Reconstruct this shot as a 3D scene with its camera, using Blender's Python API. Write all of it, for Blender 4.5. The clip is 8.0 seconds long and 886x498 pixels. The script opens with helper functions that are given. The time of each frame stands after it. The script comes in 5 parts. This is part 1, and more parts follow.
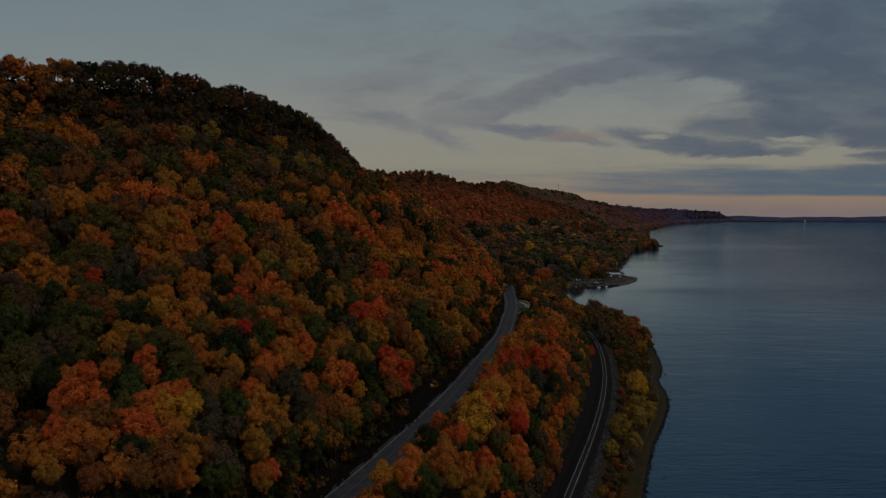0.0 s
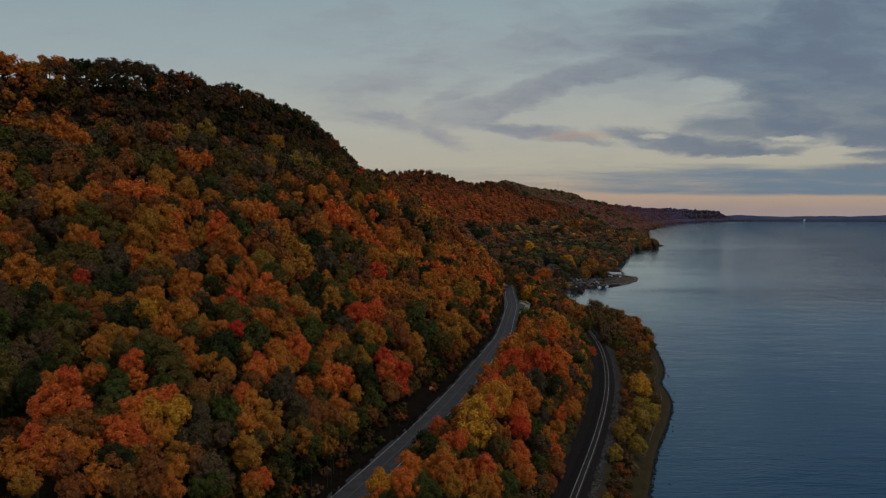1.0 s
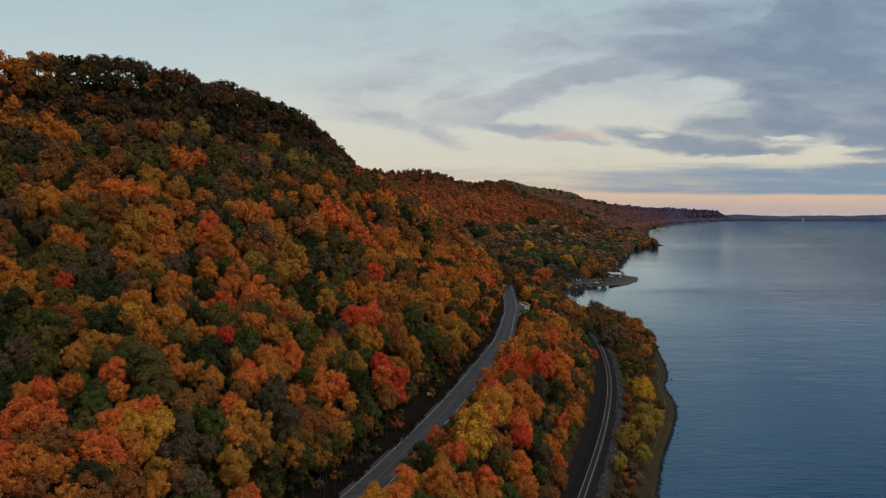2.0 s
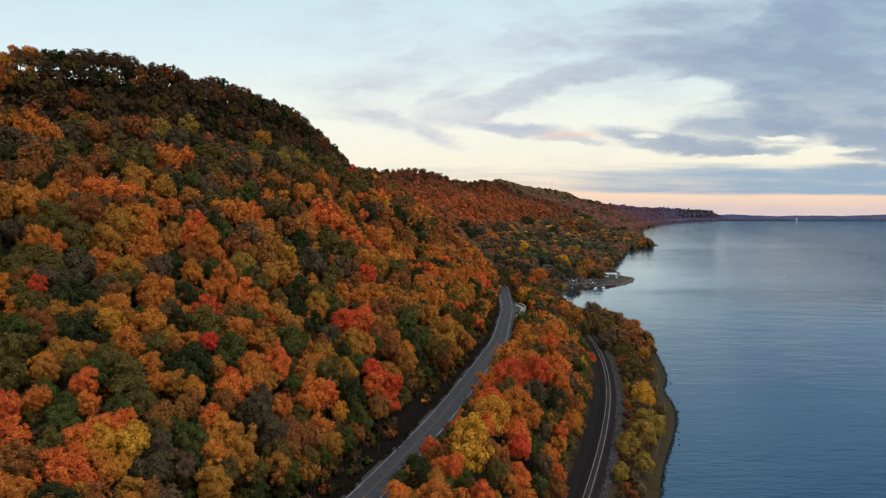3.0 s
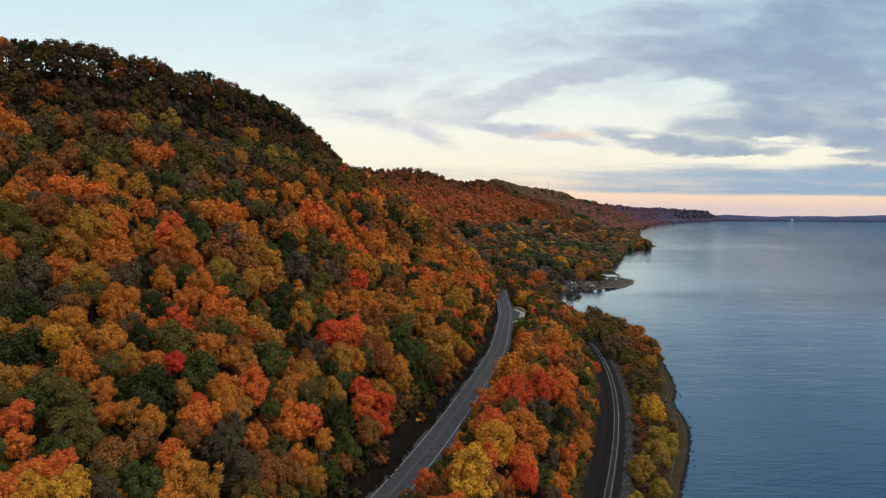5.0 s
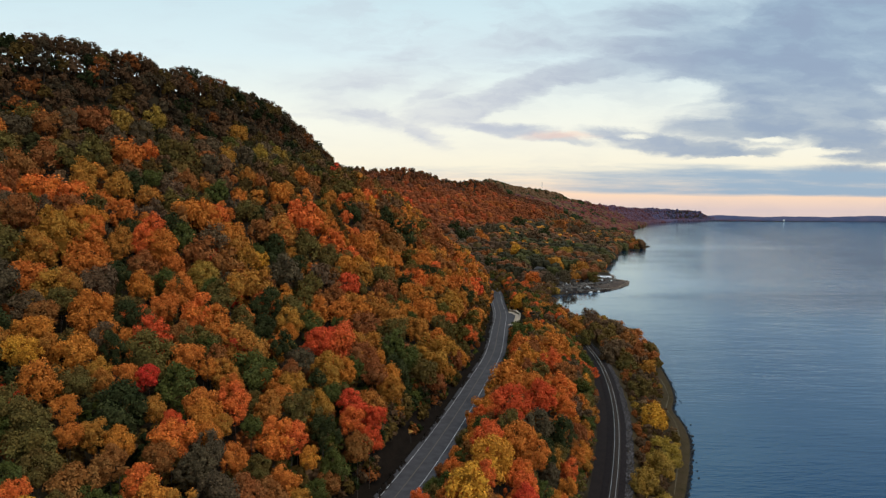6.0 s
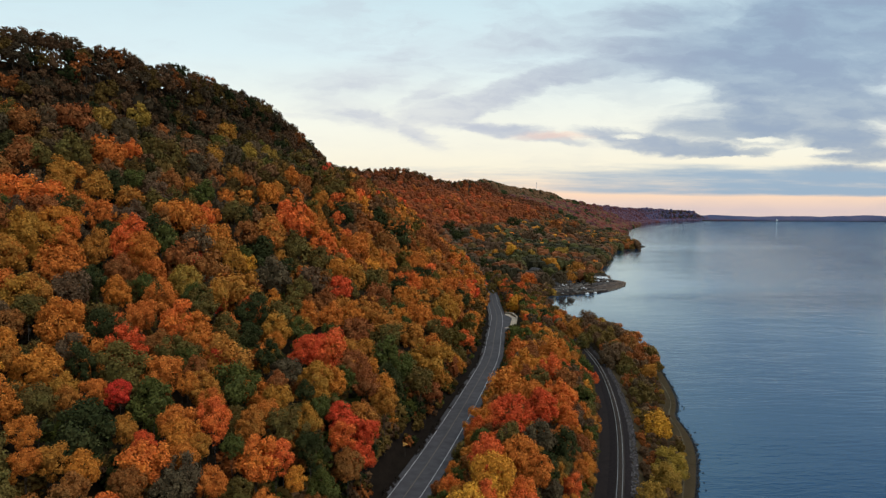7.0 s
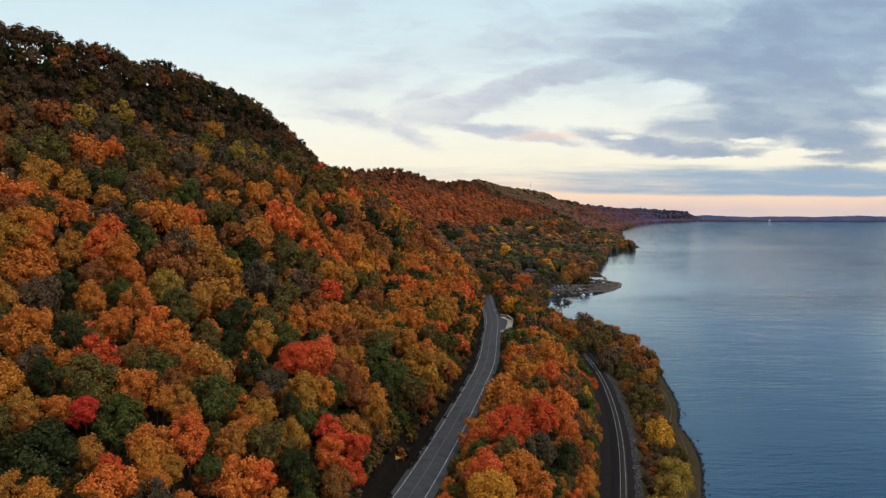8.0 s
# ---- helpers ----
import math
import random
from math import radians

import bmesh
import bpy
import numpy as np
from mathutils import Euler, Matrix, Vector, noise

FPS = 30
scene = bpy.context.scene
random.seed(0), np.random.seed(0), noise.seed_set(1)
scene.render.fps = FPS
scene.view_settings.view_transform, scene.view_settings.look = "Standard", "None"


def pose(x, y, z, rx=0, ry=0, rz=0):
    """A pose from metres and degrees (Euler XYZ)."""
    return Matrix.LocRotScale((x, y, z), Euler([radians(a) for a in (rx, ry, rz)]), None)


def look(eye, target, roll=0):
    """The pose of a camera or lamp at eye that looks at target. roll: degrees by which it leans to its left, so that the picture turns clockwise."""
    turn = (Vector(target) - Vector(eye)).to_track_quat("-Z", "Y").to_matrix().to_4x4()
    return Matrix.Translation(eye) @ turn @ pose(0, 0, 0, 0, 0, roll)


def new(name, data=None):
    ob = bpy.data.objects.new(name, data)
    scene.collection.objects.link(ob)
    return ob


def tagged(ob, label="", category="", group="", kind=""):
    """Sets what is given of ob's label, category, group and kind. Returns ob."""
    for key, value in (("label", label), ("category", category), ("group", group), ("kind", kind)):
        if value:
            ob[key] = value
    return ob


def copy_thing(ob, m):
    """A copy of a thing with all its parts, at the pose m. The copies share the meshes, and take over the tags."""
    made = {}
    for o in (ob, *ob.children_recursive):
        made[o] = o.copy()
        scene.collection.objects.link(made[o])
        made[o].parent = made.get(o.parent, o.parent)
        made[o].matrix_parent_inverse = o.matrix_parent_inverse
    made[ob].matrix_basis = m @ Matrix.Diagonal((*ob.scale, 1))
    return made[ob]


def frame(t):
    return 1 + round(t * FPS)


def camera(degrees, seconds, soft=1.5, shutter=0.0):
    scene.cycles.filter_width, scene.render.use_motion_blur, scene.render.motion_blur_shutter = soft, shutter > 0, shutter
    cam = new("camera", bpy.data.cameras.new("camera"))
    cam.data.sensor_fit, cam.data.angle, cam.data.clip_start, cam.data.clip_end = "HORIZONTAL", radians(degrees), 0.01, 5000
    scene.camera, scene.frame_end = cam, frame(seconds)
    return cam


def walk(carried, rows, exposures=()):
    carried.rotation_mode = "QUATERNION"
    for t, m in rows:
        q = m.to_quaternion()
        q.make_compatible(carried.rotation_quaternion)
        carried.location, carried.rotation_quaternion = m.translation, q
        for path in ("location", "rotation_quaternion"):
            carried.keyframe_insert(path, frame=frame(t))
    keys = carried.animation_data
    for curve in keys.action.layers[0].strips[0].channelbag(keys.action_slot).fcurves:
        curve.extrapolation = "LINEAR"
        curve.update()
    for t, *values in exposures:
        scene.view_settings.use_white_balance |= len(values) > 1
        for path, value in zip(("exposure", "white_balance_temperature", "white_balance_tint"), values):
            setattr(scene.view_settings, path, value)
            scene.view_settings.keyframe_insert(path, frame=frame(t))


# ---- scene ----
cam = camera(73.7, 8.0, soft=1.3)
PATH = [
    (0, (-0.642, -0.509, 85.579), (-0.597, 1.486, 85.446), 0.2),
    (0.5, (-0.496, 1.982, 85.242), (-0.452, 3.977, 85.109), 0.1),
    (1, (-0.371, 4.613, 85.08), (-0.324, 6.608, 84.947), 0.1),
    (1.5, (-0.201, 7.821, 85.269), (-0.155, 9.815, 85.135), 0.1),
    (3, (0.119, 18.358, 85.564), (0.188, 20.352, 85.427), 0.2),
    (3.5, (0.196, 22.532, 85.654), (0.266, 24.527, 85.516), 0.3),
    (4, (0.281, 26.704, 85.801), (0.354, 28.698, 85.663), 0.3),
    (4.5, (0.293, 30.957, 86.028), (0.369, 32.951, 85.89), 0.3),
    (6, (0.47, 43.824, 86.723), (0.576, 45.816, 86.585), 0.4),
    (6.5, (0.571, 48.366, 86.811), (0.686, 50.358, 86.673), 0.4),
    (7, (0.602, 52.78, 86.846), (0.727, 54.771, 86.709), 0.3),
    (7.5, (0.675, 57.049, 86.946), (0.811, 59.039, 86.809), 0.3),
    (8, (0.937, 61.228, 86.963), (1.083, 63.219, 86.827), 0.3),
]
EXPOSURES = [(0, -1.95), (0.5, -1.54), (1, -1.18), (1.5, -0.85), (2.0, -0.55), (2.5, -0.28), (3, 0), (8, 0)]
walk(cam, [(t, look(e, g, r)) for t, e, g, r in PATH], EXPOSURES)

# ---- world: dusk sky with broken cloud, one wide soft sun ----
SUN_AZ, SUN_EL = radians(120), radians(55)   # clockwise from +Y


def links(tree):
    return tree.nodes, tree.links


def build_world():
    w = bpy.data.worlds.new("dusk_sky")
    scene.world = w
    w.use_nodes = True
    nt = w.node_tree
    nd, ln = links(nt)
    nd.clear()
    N = nd.new

    def val(op, a, b=None, c=None):
        n = N("ShaderNodeMath")
        n.operation = op
        for i, v in enumerate((a, b, c)):
            if v is None:
                continue
            if isinstance(v, (int, float)):
                n.inputs[i].default_value = v
            else:
                ln.new(v, n.inputs[i])
        return n.outputs[0]

    def step(v, lo, hi, kind="SMOOTHSTEP"):
        n = N("ShaderNodeMapRange")
        n.interpolation_type = kind
        ln.new(v, n.inputs[0])
        n.inputs[1].default_value, n.inputs[2].default_value = lo, hi
        return n.outputs[0]

    def mix(f, a, b, kind="MIX"):
        n = N("ShaderNodeMix")
        n.data_type, n.blend_type = "RGBA", kind
        for i, v in ((0, f), (6, a), (7, b)):
            if isinstance(v, tuple):
                n.inputs[i].default_value = (*v, 1)
            elif isinstance(v, (int, float)):
                n.inputs[i].default_value = v
            else:
                ln.new(v, n.inputs[i])
        return n.outputs[2]

    co = N("ShaderNodeTexCoord").outputs["Generated"]
    sep = N("ShaderNodeSeparateXYZ")
    ln.new(co, sep.inputs[0])
    x, y, z = sep.outputs
    away = val("MAXIMUM", val("ABSOLUTE", y), 0.06)
    a = val("DIVIDE", x, away)          # tangent of the azimuth
    e = val("DIVIDE", z, away)          # tangent of the height
    flat = N("ShaderNodeCombineXYZ")
    ln.new(a, flat.inputs[0])
    ln.new(e, flat.inputs[1])
    flat = flat.outputs[0]

    def noise_tex(vec, scale, stretch, detail=6.0, rough=0.55, turn=0.0, move=(0, 0, 0)):
        m = N("ShaderNodeMapping")
        ln.new(vec, m.inputs[0])
        m.inputs[1].default_value = move
        m.inputs[2].default_value = (0, 0, turn)
        m.inputs[3].default_value = (scale, scale * stretch, 1)
        n = N("ShaderNodeTexNoise")
        ln.new(m.outputs[0], n.inputs["Vector"])
        n.inputs["Scale"].default_value = 1.0
        n.inputs["Detail"].default_value = detail
        n.inputs["Roughness"].default_value = rough
        return n

    # ragged edges: the plane of the sky is bent by a coarse noise
    bend = noise_tex(flat, 5.0, 2.2, 5.0, 0.6)
    off = N("ShaderNodeVectorMath")
    off.operation = "MULTIPLY_ADD"
    ln.new(bend.outputs["Color"], off.inputs[0])
    off.inputs[1].default_value = (0.11, 0.036, 0)
    off.inputs[2].default_value = (-0.055, -0.018, 0)
    addv = N("ShaderNodeVectorMath")
    ln.new(flat, addv.inputs[0])
    ln.new(off.outputs[0], addv.inputs[1])
    bent = addv.outputs[0]

    bend2 = noise_tex(bent, 16.0, 3.0, 5.0, 0.65)
    off2 = N("ShaderNodeVectorMath")
    off2.operation = "MULTIPLY_ADD"
    ln.new(bend2.outputs["Color"], off2.inputs[0])
    off2.inputs[1].default_value = (0.075, 0.022, 0)
    off2.inputs[2].default_value = (-0.0375, -0.011, 0)
    addv2 = N("ShaderNodeVectorMath")
    ln.new(bent, addv2.inputs[0])
    ln.new(off2.outputs[0], addv2.inputs[1])
    bent = addv2.outputs[0]

    def blob(ca, ce, ra, re, turn, inner=0.35):
        """A soft oval of cloud, 1 in its middle and 0 outside."""
        s = N("ShaderNodeVectorMath")
        s.operation = "SUBTRACT"
        ln.new(bent, s.inputs[0])
        s.inputs[1].default_value = (ca, ce, 0)
        m = N("ShaderNodeMapping")
        m.inputs[2].default_value = (0, 0, radians(turn))
        ln.new(s.outputs[0], m.inputs[0])
        d = N("ShaderNodeVectorMath")
        d.operation = "DIVIDE"
        ln.new(m.outputs[0], d.inputs[0])
        d.inputs[1].default_value = (ra, re, 1)
        q = N("ShaderNodeVectorMath")
        q.operation = "LENGTH"
        ln.new(d.outputs[0], q.inputs[0])
        return val("SUBTRACT", 1.0, step(q.outputs["Value"], inner, 1.0))

    # clear sky: cyan high up, cream below, pink at the rim of the land
    ramp = N("ShaderNodeValToRGB")
    ln.new(step(e, 0.0, 1.4, "LINEAR"), ramp.inputs[0])
    stops = ((0.0, (0.76, 0.60, 0.57)), (0.018, (1.0, 0.71, 0.51)), (0.048, (0.97, 0.89, 0.70)), (0.096, (0.95, 0.94, 0.81)),
             (0.18, (0.74, 0.88, 0.90)), (0.30, (0.55, 0.76, 0.84)), (1.0, (0.34, 0.52, 0.66)))
    while len(ramp.color_ramp.elements) < len(stops):
        ramp.color_ramp.elements.new(0.5)
    for el, (p, c) in zip(ramp.color_ramp.elements, stops):
        el.position, el.color = p, (*c, 1)
    sky = N("ShaderNodeTexSky")
    sky.sky_type, sky.sun_disc = "NISHITA", False
    sky.sun_elevation, sky.sun_rotation = SUN_EL, SUN_AZ

    fine = noise_tex(bent, 7.0, 3.4, 8.0, 0.6, radians(-8))
    streak = step(fine.outputs["Fac"], 0.38, 0.66)

    # banks of cloud: azimuth, height, half width, half depth, turn, core, amount
    big = None
    for *oval, amount in (
            (0.434, 0.319, 0.27, 0.06, -6, 0.1, 0.8),
            (0.53, 0.26, 0.2, 0.06, -4, 0.3, 0.9),
            (0.75, 0.185, 0.22, 0.05, 0, 0.4, 1),
            # mostly unseen bank above the view, added to darken the lake's reflection
            (1.15, 0.62, 0.80, 0.40, 12, 0.5, 1),
            (0.57, 0.135, 0.19, 0.036, 2, 0.35, 1),
            (0.644, 0.257, 0.325, 0.1099, -5, 0.5, 1),
            (0.482, 0.276, 0.268, 0.0574, -8, 0.4, 0.95),
            (0.75, 0.324, 0.287, 0.0956, 0, 0.5, 0.95),
            (0.338, 0.286, 0.21, 0.0382, -6, 0.2, 0.6),
            (0.319, 0.243, 0.182, 0.0363, -12, 0.3, 0.92),
            (0.176, 0.2, 0.172, 0.0344, -18, 0.3, 0.8),
            (0.071, 0.162, 0.143, 0.0363, -10, 0.3, 0.8),
            (0.023, 0.125, 0.076, 0.0287, 25, 0.2, 0.85),
            (-0.063, 0.15, 0.143, 0.0249, 8, 0.2, 0.75),
            (0.033, 0.19, 0.105, 0.0287, -25, 0.2, 0.6),
            (0.673, 0.157, 0.229, 0.0497, 3, 0.45, 1),
            (0.759, 0.128, 0.134, 0.0382, 0, 0.4, 1),
            (0.467, 0.108, 0.191, 0.0258, 6, 0.35, 1.05),
            (0.358, 0.127, 0.124, 0.0191, 4, 0.3, 0.95),
            (0.506, 0.141, 0.105, 0.0229, -10, 0.3, 0.95),
            (0.577, 0.097, 0.134, 0.0134, -2, 0.2, 0.8),
            (0.138, 0.135, 0.143, 0.0163, 6, 0.3, 0.9),
            (0.243, 0.116, 0.115, 0.0124, 5, 0.3, 0.85),
            (0.769, 0.064, 0.134, 0.0229, 0, 0.3, 0.9),
            (0.80, 0.100, 0.115, 0.030, 0, 0.35, 1),
            (-0.082, 0.209, 0.182, 0.0497, -4, 0.1, 0.62),
            (-0.12, 0.176, 0.124, 0.0287, 6, 0.1, 0.5),
            (0.176, 0.276, 0.249, 0.0459, -10, 0.1, 0.62),
            (0.013, 0.262, 0.172, 0.0344, -16, 0.1, 0.5),
            (-0.12, 0.147, 0.115, 0.0115, 4, 0.1, 0.45)):
        cloud = val("MULTIPLY", blob(*oval), amount)
        big = cloud if big is None else val("MAXIMUM", big, cloud)
    # clear gaps between them
    hole = None
    for oval in (
            (0.424, 0.198, 0.143, 0.0268, -3, 0.35),
            (0.3, 0.173, 0.124, 0.0191, -8, 0.3),
            (0.381, 0.127, 0.038, 0.0076, 0, 0.2),
            (0.611, 0.12, 0.063, 0.0086, 2, 0.2),
            (0.53, 0.082, 0.268, 0.0076, -2, 0.3),
            (0.702, 0.098, 0.096, 0.0086, -4, 0.2),
            (0.157, 0.158, 0.076, 0.0086, -6, 0.1)):
        gap = blob(*oval)
        hole = gap if hole is None else val("MAXIMUM", hole, gap)
    big = val("SUBTRACT", big, val("MULTIPLY", hole, 0.9))
    ragged = val("ADD", big, val("MULTIPLY", val("SUBTRACT", fine.outputs["Fac"], 0.5), 1.1))
    body = val("MULTIPLY", step(ragged, -0.12, 1.16), val("MULTIPLY_ADD", streak, 0.18, 0.82))
    veil = val("MULTIPLY", val("MULTIPLY", blob(0.12, 0.28, 0.55, 0.16, 8, 0.1), streak), 0.5)
    thin = noise_tex(flat, 5.0, 11.0, 7.0, 0.62, radians(-2), (3, 1, 0))
    belt = val("MULTIPLY", val("MULTIPLY", step(e, 0.020, 0.032), val("SUBTRACT", 1.0, step(e, 0.058, 0.088))), val("MULTIPLY_ADD", step(a, 0.0, 0.6), 0.75, 0.22))
    low = val("MULTIPLY", step(val("ADD", belt, val("MULTIPLY", val("SUBTRACT", thin.outputs["Fac"], 0.5), 1.5)), 0.08, 1.05), step(belt, 0.0, 0.25))
    over = val("MULTIPLY", step(e, 0.42, 0.9), streak)
    cover = val("MINIMUM", val("MAXIMUM", val("MAXIMUM", body, veil), val("MULTIPLY", over, 0.6)), 1.0)
    grey = mix(step(a, 0.0, 0.62), (0.60, 0.61, 0.67), (0.200, 0.292, 0.440))
    grey = mix(val("MULTIPLY", streak, 0.3), grey, (0.44, 0.49, 0.59))
    shown = mix(val("MULTIPLY", cover, 0.95), ramp.outputs[0], grey)
    shown = mix(low, shown, mix(step(a, 0.1, 0.7), (0.40, 0.48, 0.57), (0.30, 0.42, 0.56)))
    blush = val("MULTIPLY", blob(0.24, 0.122, 0.10, 0.010, 0, 0.1), 0.6)
    shown = mix(blush, shown, (0.92, 0.62, 0.50))

    b1, b2 = N("ShaderNodeBackground"), N("ShaderNodeBackground")
    ln.new(sky.outputs[0], b1.inputs[0])
    b1.inputs[1].default_value = 0.012
    ln.new(shown, b2.inputs[0])
    b2.inputs[1].default_value = 0.95
    both, out = N("ShaderNodeAddShader"), N("ShaderNodeOutputWorld")
    ln.new(b1.outputs[0], both.inputs[0])
    ln.new(b2.outputs[0], both.inputs[1])
    ln.new(both.outputs[0], out.inputs[0])


build_world()
sun_data = bpy.data.lights.new("sun", "SUN")
sun_data.energy, sun_data.angle, sun_data.color = 1.9, radians(50), (1.0, 0.93, 0.84)
sun = new("sun", sun_data)
sun.matrix_world = look((math.sin(SUN_AZ) * math.cos(SUN_EL), math.cos(SUN_AZ) * math.cos(SUN_EL), math.sin(SUN_EL)), (0, 0, 0))


# ---- materials ----
def material(name, color, rough=0.8, spread=0.25, scale=1.0, bump=0.0, metal=0.0, second=None, obj_random=0.0, tint=False, translucent=0.0, spec=0.3, island=(0.72, 1.28)):
    """A surface with variation at two scales; scale is the coarse noise per metre."""
    m = bpy.data.materials.new(name)
    m.use_nodes = True
    nd, ln = links(m.node_tree)
    bsdf = nd["Principled BSDF"]
    co = nd.new("ShaderNodeTexCoord").outputs["Object"]

    def nz(s, detail):
        n = nd.new("ShaderNodeTexNoise")
        n.inputs["Scale"].default_value, n.inputs["Detail"].default_value = s, detail
        ln.new(co, n.inputs["Vector"])
        return n.outputs["Fac"]

    def mixc(f, a, b, kind="MIX"):
        n = nd.new("ShaderNodeMix")
        n.data_type, n.blend_type = "RGBA", kind
        for i, v in ((0, f), (6, a), (7, b)):
            if isinstance(v, tuple):
                n.inputs[i].default_value = (*v, 1)
            elif isinstance(v, (int, float)):
                n.inputs[i].default_value = v
            else:
                ln.new(v, n.inputs[i])
        return n.outputs[2]

    def rng(v, lo, hi, a=0.3, b=0.7):
        n = nd.new("ShaderNodeMapRange")
        ln.new(v, n.inputs[0])
        for i, q in enumerate((a, b, lo, hi), 1):
            n.inputs[i].default_value = q
        return n.outputs[0]

    coarse, grain = nz(scale, 4), nz(scale * 9, 3)
    base = color
    if tint:
        at = nd.new("ShaderNodeAttribute")
        at.attribute_name = "tint"
        base = at.outputs["Color"]
    if second:
        base = mixc(rng(coarse, 0, 1), base, second)

    def bright(v, lo, hi, src):
        f = rng(v, lo, hi) if v is not None else 1.0
        c = nd.new("ShaderNodeCombineColor")
        for i in range(3):
            ln.new(f, c.inputs[i])
        return mixc(1.0, src, c.outputs[0], "MULTIPLY")

    base = bright(coarse, 1 - spread, 1 + spread, base)
    base = bright(grain, 1 - spread * 0.7, 1 + spread * 0.7, base)
    geo = nd.new("ShaderNodeNewGeometry")
    if tint or obj_random:
        hs = nd.new("ShaderNodeHueSaturation")
        ln.new(base, hs.inputs["Color"])
        n = nd.new("ShaderNodeMapRange")
        ln.new(geo.outputs["Random Per Island"], n.inputs[0])
        n.inputs[3].default_value, n.inputs[4].default_value = island
        ln.new(n.outputs[0], hs.inputs["Value"])
        if obj_random:
            oi = nd.new("ShaderNodeObjectInfo")
            n = nd.new("ShaderNodeMapRange")
            ln.new(oi.outputs["Random"], n.inputs[0])
            n.inputs[3].default_value, n.inputs[4].default_value = 0.5 - obj_random, 0.5 + obj_random
            ln.new(n.outputs[0], hs.inputs["Hue"])
        base = hs.outputs["Color"]
    if isinstance(base, tuple):
        bsdf.inputs["Base Color"].default_value = (*base, 1)
    else:
        ln.new(base, bsdf.inputs["Base Color"])
    bsdf.inputs["Roughness"].default_value, bsdf.inputs["Metallic"].default_value = rough, metal
    bsdf.inputs["Specular IOR Level"].default_value = spec
    if bump:
        b = nd.new("ShaderNodeBump")
        b.inputs["Strength"].default_value, b.inputs["Distance"].default_value = 0.6, bump
        ln.new(grain, b.inputs["Height"])
        ln.new(b.outputs[0], bsdf.inputs["Normal"])
    if translucent:
        tr, ms = nd.new("ShaderNodeBsdfTranslucent"), nd.new("ShaderNodeMixShader")
        if isinstance(base, tuple):
            tr.inputs[0].default_value = (*base, 1)
        else:
            ln.new(base, tr.inputs[0])
        ms.inputs[0].default_value = translucent
        ln.new(bsdf.outputs[0], ms.inputs[1])
        ln.new(tr.outputs[0], ms.inputs[2])
        ln.new(ms.outputs[0], nd["Material Output"].inputs[0])
    return m


LEAF_COLORS = {
    "red": (0.729, 0.085, 0.034), "scarlet": (0.788, 0.159, 0.041), "orange": (0.640, 0.192, 0.034), "amber": (0.515, 0.194, 0.033),
    "yellow": (0.690, 0.278, 0.037), "rust": (0.340, 0.108, 0.030), "olive": (0.150, 0.092, 0.025), "green": (0.088, 0.094, 0.021),
    "dark_green": (0.033, 0.041, 0.014), "brown": (0.158, 0.087, 0.044), "ochre": (0.414, 0.239, 0.041), "grey_brown": (0.104, 0.073, 0.041), "tan": (0.256, 0.155, 0.078),
}
LEAF_SECOND = {
    "red": (0.453, 0.068, 0.021), "scarlet": (0.492, 0.136, 0.025), "orange": (0.394, 0.136, 0.025), "amber": (0.266, 0.125, 0.025),
    "yellow": (0.453, 0.212, 0.025), "rust": (0.197, 0.085, 0.028), "olive": (0.103, 0.085, 0.025), "green": (0.065, 0.072, 0.021),
    "dark_green": (0.045, 0.045, 0.016), "brown": (0.099, 0.066, 0.039), "ochre": (0.236, 0.151, 0.032), "grey_brown": (0.086, 0.062, 0.034), "tan": (0.177, 0.119, 0.064),
}
LEAF = {k: material("leaf_" + k, c, 0.85, 0.32, 1.7, obj_random=0.008, translucent=0.10, second=LEAF_SECOND[k], spec=0.04, island=(0.70, 1.30)) for k, c in LEAF_COLORS.items()}
FOREST = material("forest_leaf", (0.3, 0.12, 0.03), 0.85, 0.26, 0.35, tint=True, translucent=0.10, spec=0.04, island=(0.86, 1.14))
FAR_FOREST = material("far_forest_leaf", (0.3, 0.12, 0.03), 0.85, 0.18, 0.12, tint=True, spec=0.04, island=(0.92, 1.08))
BARK = material("bark", (0.075, 0.060, 0.048), 0.9, 0.35, 1.5, 0.03)
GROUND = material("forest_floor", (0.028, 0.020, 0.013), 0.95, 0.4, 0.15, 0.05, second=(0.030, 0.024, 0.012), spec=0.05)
ASPHALT = material("asphalt", (0.060, 0.057, 0.061), 0.85, 0.13, 0.35, 0.004, second=(0.072, 0.068, 0.072), spec=0.08)
# dark leaf-litter soil, blackened further to hold the trees' shade
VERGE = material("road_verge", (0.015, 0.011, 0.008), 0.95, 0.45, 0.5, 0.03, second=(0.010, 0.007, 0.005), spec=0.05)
LINE_WHITE = material("road_paint_white", (0.46, 0.45, 0.44), 0.7, 0.45, 0.8)
LINE_YELLOW = material("road_paint_yellow", (0.105, 0.085, 0.060), 0.7, 0.2, 1.0)
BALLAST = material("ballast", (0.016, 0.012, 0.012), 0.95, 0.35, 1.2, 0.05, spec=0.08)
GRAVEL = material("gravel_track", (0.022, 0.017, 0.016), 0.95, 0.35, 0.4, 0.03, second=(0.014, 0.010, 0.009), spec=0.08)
STEEL = material("rail_steel", (0.48, 0.47, 0.46), 0.42, 0.15, 1.0, metal=0.8)
SLEEPER = material("sleeper_wood", (0.06, 0.048, 0.04), 0.9, 0.3, 2.0, spec=0.08)
WET_ROCK = material("wet_rock", (0.022, 0.020, 0.019), 0.55, 0.3, 0.8, 0.03)
